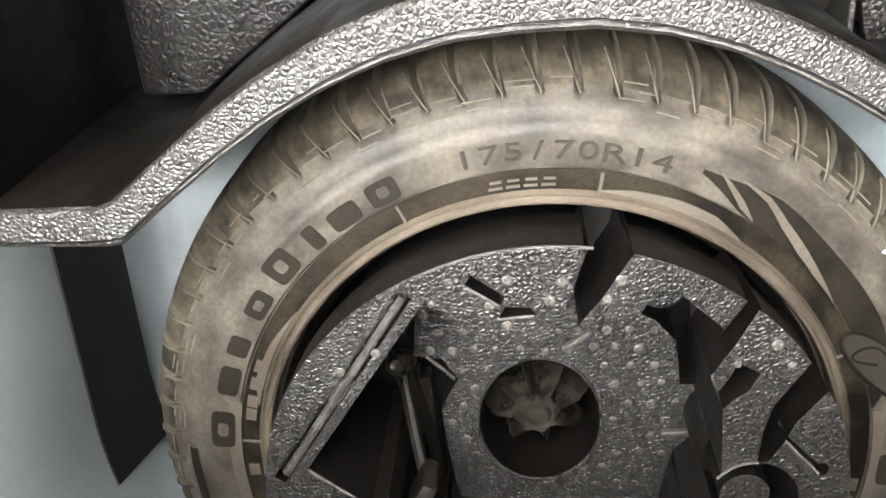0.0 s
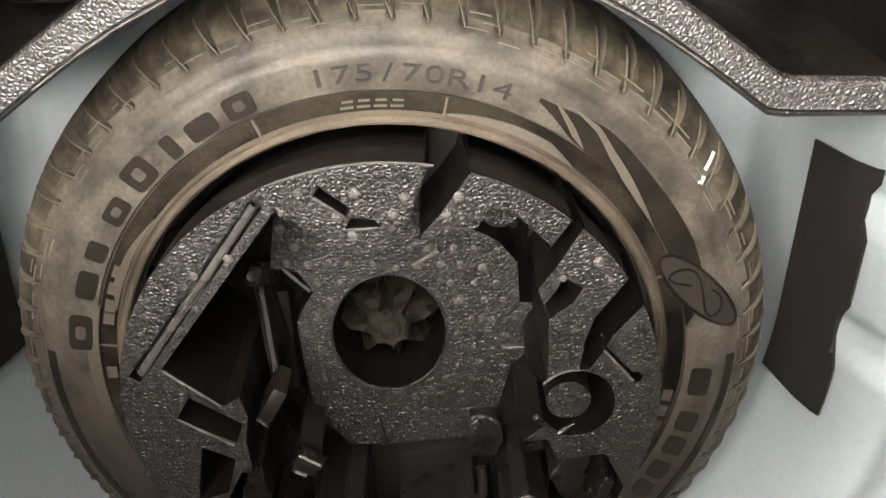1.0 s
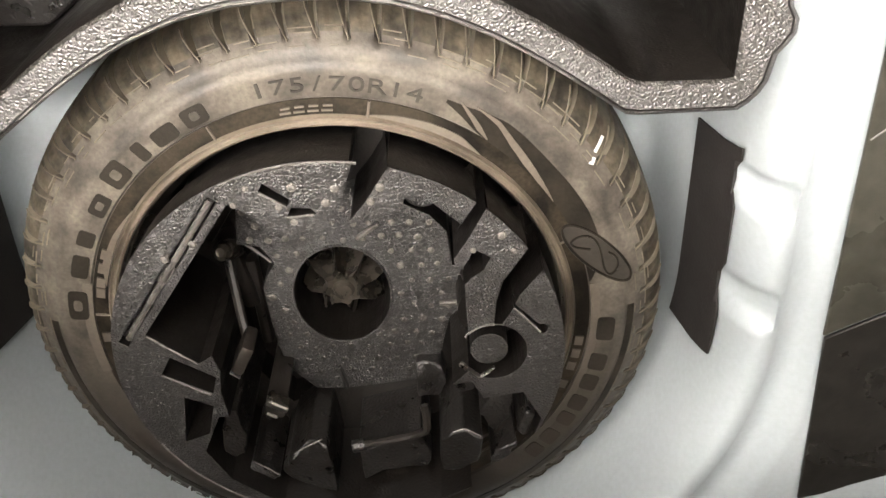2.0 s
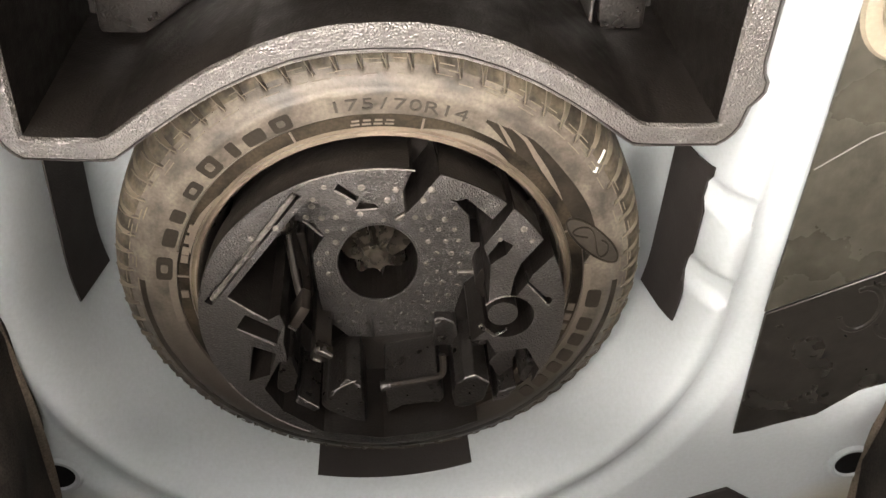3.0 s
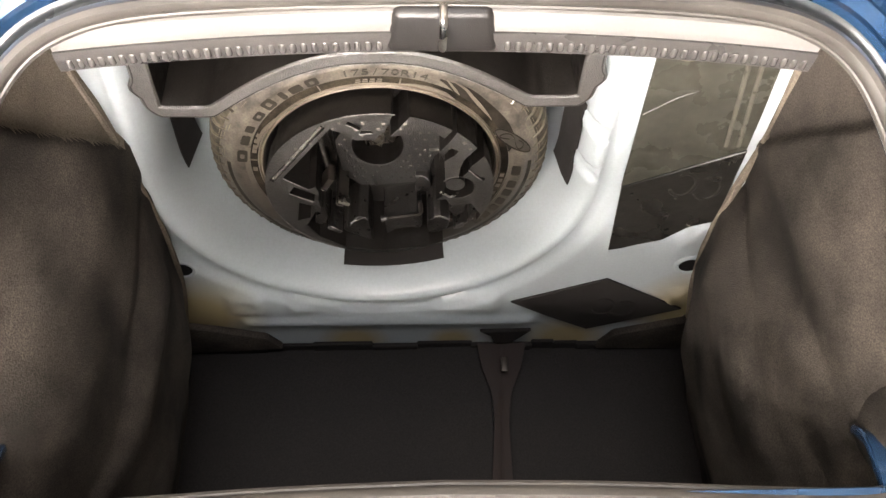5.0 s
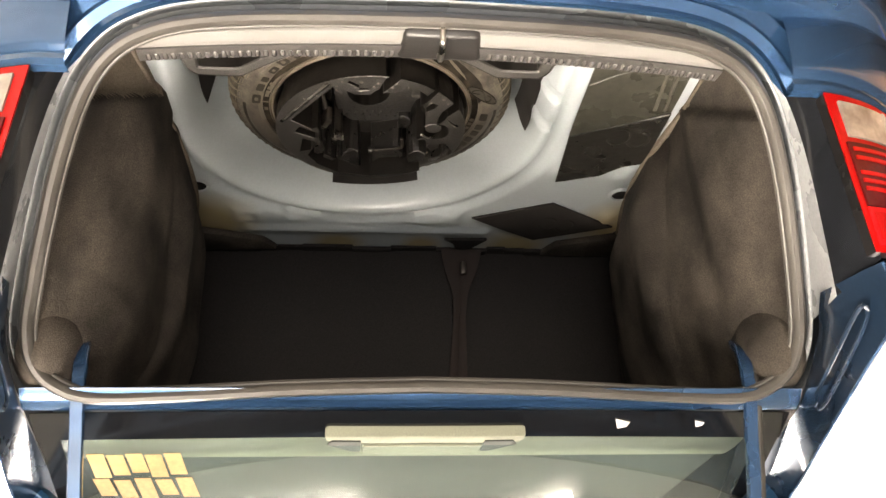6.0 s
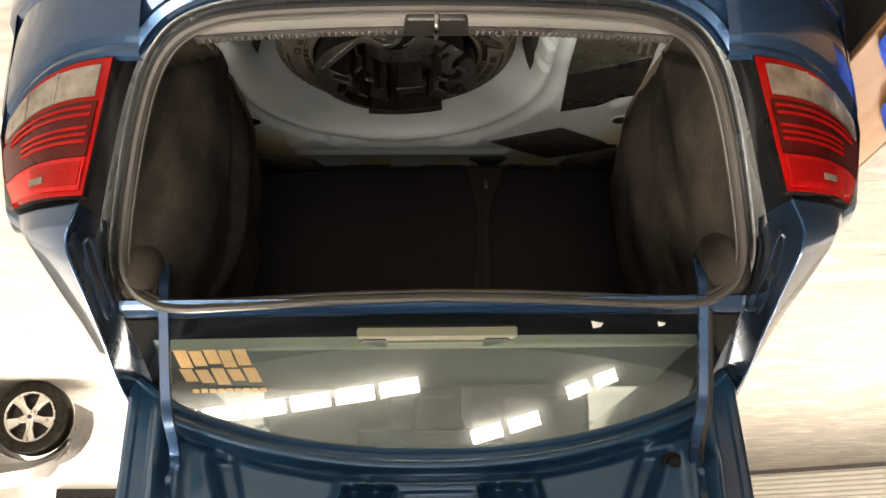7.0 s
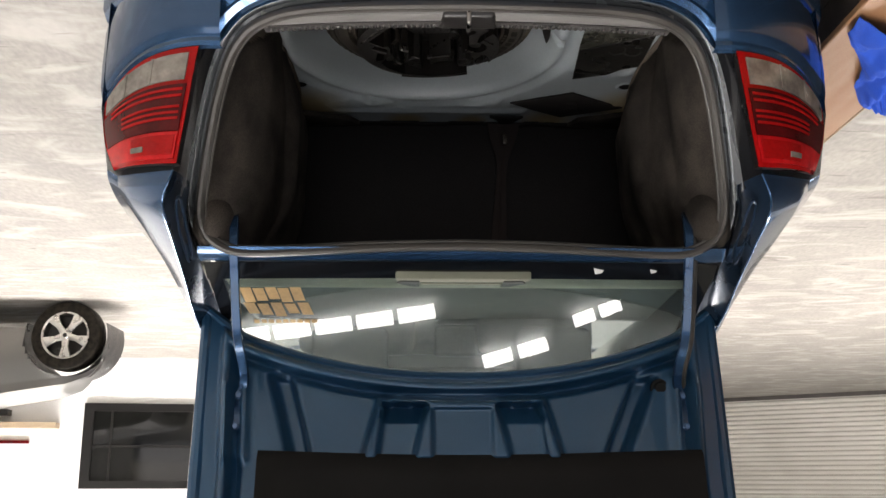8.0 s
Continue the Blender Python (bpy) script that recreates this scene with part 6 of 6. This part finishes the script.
part("foam_base", prism([tuple((p + q) / 2) for p, q in zip(A, B)], 0.208, 0.222), FOAMSHADE, organiser, smooth=False)
part("foam_block", prism([(0.371, -0.172), (0.325, -0.172), (0.235, -0.238), (0.205, -0.262), (0.200, -0.470), (0.380, -0.470)], 0.221, 0.285, 0.006, 2), FOAMSTUMP, organiser)
part("foam_block", prism([(-0.140, -0.186), (-0.187, -0.188), (-0.180, -0.470), (-0.128, -0.470), (-0.131, -0.240)], 0.221, 0.282, 0.005, 2), FOAMSTUMP, organiser)
part("foam_block", prism([(-0.118, -0.204), (-0.070, -0.238), (-0.010, -0.268), (0.0, -0.470), (-0.124, -0.470), (-0.124, -0.215)], 0.221, 0.262, 0.005, 2), FOAMSTUMP, organiser)
part("foam_rib", prism(bar(-0.1275, -0.190, -0.1265, -0.470, 0.004), 0.221, 0.290, 0.0012, 1), FOAMGREY, organiser)
part("foam_block", prism([(0.085, -0.297), (0.110, -0.297), (0.111, -0.470), (0.084, -0.470)], 0.221, 0.420, 0.003, 1), FOAMGREY, organiser)

# ---- things in the hall ----
BX0, BX1, BZ = -1.17, -0.895, 0.55
bench = thing("wooden_bench", (-1.03, 0.0, 0), "low brown plywood bench with a dark edge beside the car", "bench")
part("bench_top", box(BX0, BX1, -1.5, 1.3, BZ - 0.02, BZ, 0.003, 1), MATBROWN, bench)
part("edge_trim", box(BX0 - 0.006, BX0 - 0.001, -1.5, 1.3, BZ - 0.022, BZ + 0.001, 0.001, 1), WOOD, bench, "pale raw wood edge")
part("apron", box(BX0 - 0.018, BX0 + 0.012, -1.48, 1.28, BZ - 0.10, BZ - 0.023, 0.003, 1), DARKBOARD, bench, "dark stained side board")
part("apron", box(BX1 - 0.02, BX1 - 0.002, -1.48, 1.28, BZ - 0.10, BZ - 0.021, 0.003, 1), DARKBOARD, bench, "dark stained side board")
# unseen panel added so that the bumper mirrors something dark
part("reflection_panel", box(BX1 - 0.016, BX1 - 0.004, -1.46, 1.26, 0.03, BZ - 0.103, 0.003, 1), DARKBOARD, bench, "dark stained side board")
for ly in (-1.42, -0.1, 1.22):
    for lx in (BX0 + 0.035, BX1 - 0.045):
        part("leg", box(lx - 0.02, lx + 0.02, ly - 0.02, ly + 0.02, 0.0, BZ - 0.021, 0.003, 1), DARKBOARD, bench)
cloth = bmesh.new()
NEAR = [(0.0, -0.900), (0.10, -0.895), (0.45, -1.018), (0.70, -1.058), (0.90, -1.12), (1.0, -1.16)]


def fold(u, v):
    """u runs from the car outwards, v forward along the bench."""
    x0 = lerp(NEAR, v)
    x1 = -1.155 - 0.045 * smooth01(0.6, 1.0, v)
    x = x0 + (x1 - x0) * u
    y = -0.36 + 0.52 * v + 0.03 * math.sin(5 * u + 2 * v) - 0.02 * u * (1 - v)
    z = BZ + 0.006 + 0.05 * math.sin(math.pi * min(1.0, u + 0.05)) ** 0.6 * (0.35 + 0.65 * math.sin(9 * v + 4 * u) ** 2) + 0.02 * abs(noise.noise(Vector((6 * u, 8 * v, 2.0))))
    return (x, y, z)


cl = grid(np.linspace(0, 1, 36), np.linspace(0, 1, 60), fold)
add(cloth, cl)
cloth_ob = part("cleaning_cloth", thick(cloth, 0.004), CLOTH, angle=80)
tagged(cloth_ob, "crumpled bright blue microfibre cloth on the bench", "cloth")

# silver car parked at the wall
CY = 6.35
silver = thing("silver_car", (5.2, CY + 0.8, 0), "silver hatchback parked by the wall, only its end seen", "car")
OFFX = 2.97


def hood(u):
    """Height of the silver car's upper edge, u metres from its nose."""
    return lerp([(0.0, 0.50), (0.03, 0.60), (0.10, 0.67), (0.3, 0.745), (0.8, 0.82), (1.3, 0.93), (2.0, 1.38), (3.2, 1.42), (3.9, 1.0)], u)


def silver_side(u, v):
    x = OFFX + 3.9 * u ** 1.6
    d = x - OFFX
    top = hood(d)
    z = 0.24 + (top - 0.24) * v
    bulge = 0.05 * math.sin(math.pi * min(1, v * 1.15)) + 0.10 * smooth01(0.0, 0.5, d) - 0.10
    return (x, CY - bulge, z)


side_bm = grid(np.linspace(0, 1, 110), np.linspace(0, 1, 60), silver_side)
gone = [f for f in side_bm.faces if math.hypot(f.calc_center_median().x - 3.30, f.calc_center_median().z - 0.31) < 0.365]
bmesh.ops.delete(side_bm, geom=gone, context="FACES")
part("body_side", side_bm, SILVER, silver, angle=50)
part("bonnet", grid(np.linspace(0, 1, 50), np.linspace(0, 1, 8), lambda u, v: (OFFX + 3.9 * u ** 1.6 + 0.62 * v, CY + 0.02 + 1.6 * v, hood(3.9 * u ** 1.6) + 0.05 * math.sin(math.pi * v))), SILVER, silver)
part("nose", grid(np.linspace(0, 1, 10), np.linspace(0, 1, 10), lambda u, v: (OFFX + 0.02 + 0.62 * v, CY + 0.1 + 1.5 * v, 0.22 + 0.30 * u)), SILVER, silver)
part("arch_liner", thick(grid(np.linspace(-0.3, math.pi + 0.3, 30), [0, 0.5], lambda a, d: (3.30 + 0.372 * math.cos(a), CY + 0.0 + d, 0.31 + 0.372 * math.sin(a))), 0.004), PLASTIC, silver)
part("underbody", box(OFFX + 0.75, OFFX + 3.8, CY + 0.35, CY + 1.5, 0.2, 0.45), PLASTIC, silver)
part("side_repeater", box(4.20, 4.28, CY - 0.085, CY - 0.05, 0.70, 0.72, 0.005, 2), DECAL, silver)
part("door_gap", box(4.33, 4.337, CY - 0.06, CY + 0.0, 0.28, 0.88), PLASTIC, silver)
WM = Matrix.Translation((3.30, CY + 0.08, 0.315)) @ pose(0, 0, 0, 90, 0, 0)
w = part("wheel", revolve([(0.205, 0.09), (0.215, 0.105), (0.26, 0.11), (0.30, 0.095), (0.313, 0.07), (0.315, 0.0), (0.313, -0.07), (0.29, -0.1), (0.205, -0.09)], 72, WM, False), TYREDARK, silver, "tyre with a five-spoke alloy rim")
part("rim", revolve([(0.207, 0.108), (0.20, 0.108), (0.192, 0.095), (0.188, 0.0), (0.0, -0.02)], 60, WM), RIMPAINT, w)
part("rim_edge", revolve([(0.212, 0.10), (0.211, 0.112), (0.20, 0.112), (0.193, 0.10)], 60, WM, False), ALLOY, w)
for k in range(5):
    t = 2 * math.pi * k / 5 + 0.35
    sp = prism([(0.03, -0.032), (0.10, -0.026), (0.196, -0.052), (0.196, 0.052), (0.10, 0.026), (0.03, 0.032)], 0.075, 0.103, 0.006, 2, WM @ Matrix.Rotation(t, 4, "Z"))
    part("spoke", sp, ALLOY, w)
part("hub", revolve([(0.0, 0.112), (0.025, 0.110), (0.045, 0.10), (0.05, 0.08)], 30, WM), ALLOY, w)
part("hub_cap", revolve([(0.0, 0.118), (0.018, 0.116), (0.020, 0.108)], 20, WM), PLASTIC, w)

# office window in the white wall
WA, WB = Vector((1.2, 10.9)), Vector((12.0, 9.4))
wd = (WB - WA).normalized()
wn2 = Vector((wd.y, -wd.x))


def wall_box(s0, s1, z0, z1, d0, d1):
    """A box on the north wall: s along it, d out of it."""
    pts = [WA + wd * s0 + wn2 * d0, WA + wd * s1 + wn2 * d0, WA + wd * s1 + wn2 * d1, WA + wd * s0 + wn2 * d1]
    return prism([tuple(p) for p in pts], z0, z1)


win = thing("window_1", (3.2, 10.6, 0.7), "dark-framed office window with sliding panes", "window", kind="structure")
S0, S1, Z0, Z1 = 0.75, 3.30, 0.60, 1.68
part("pane", wall_box(S0 + 0.1, S1 - 0.1, Z0 + 0.08, Z1 - 0.08, 0.004, 0.012), WINGLASS, win, smooth=False)
for s0, s1, z0, z1, d in ((S0, S1, Z0, Z0 + 0.10, 0.06), (S0, S1, Z1 - 0.10, Z1, 0.06), (S0, S0 + 0.12, Z0 + 0.1, Z1 - 0.1, 0.06), (S1 - 0.12, S1, Z0 + 0.1, Z1 - 0.1, 0.06), (S0 + 0.12, S1 - 0.12, 1.13, 1.16, 0.03), (S0 + 1.05, S0 + 1.13, Z0 + 0.1, Z1 - 0.1, 0.04), (S1 - 0.36, S1 - 0.33, Z0 + 0.1, Z1 - 0.1, 0.03)):
    part("frame", wall_box(s0, s1, z0, z1, 0.003, d), WINFRAME, win, smooth=False)
part("paper", wall_box(S0 + 0.52, S0 + 0.62, 0.74, 1.08, 0.013, 0.016), WALLWHITE, win, smooth=False)
part("curtain", thick(grid(np.linspace(0, 1, 9), np.linspace(0, 1, 14), lambda u, v: tuple((WA + wd * (S0 + 0.62 + 0.10 * u + 0.10 * v + 0.02 * math.sin(9 * v)) + wn2 * (0.018 + 0.004 * math.sin(14 * u)))) + (0.72 + 0.82 * v,)), 0.003), WALLWHITE, win, "pale strip of curtain behind the pane")
shelf = thing("wall_shelf", (6.0, 9.9, 0.9), "timber shelf boards on the white wall", "shelf")
part("board", wall_box(3.6, 7.0, 0.86, 0.93, 0.003, 0.25), WOOD, shelf, smooth=False)
part("board", wall_box(4.2, 7.0, 0.70, 0.77, 0.003, 0.22), WINFRAME, shelf, smooth=False)
part("red_batten", wall_box(3.95, 7.0, 1.08, 1.12, 0.003, 0.05), LENSDARK, shelf, smooth=False)
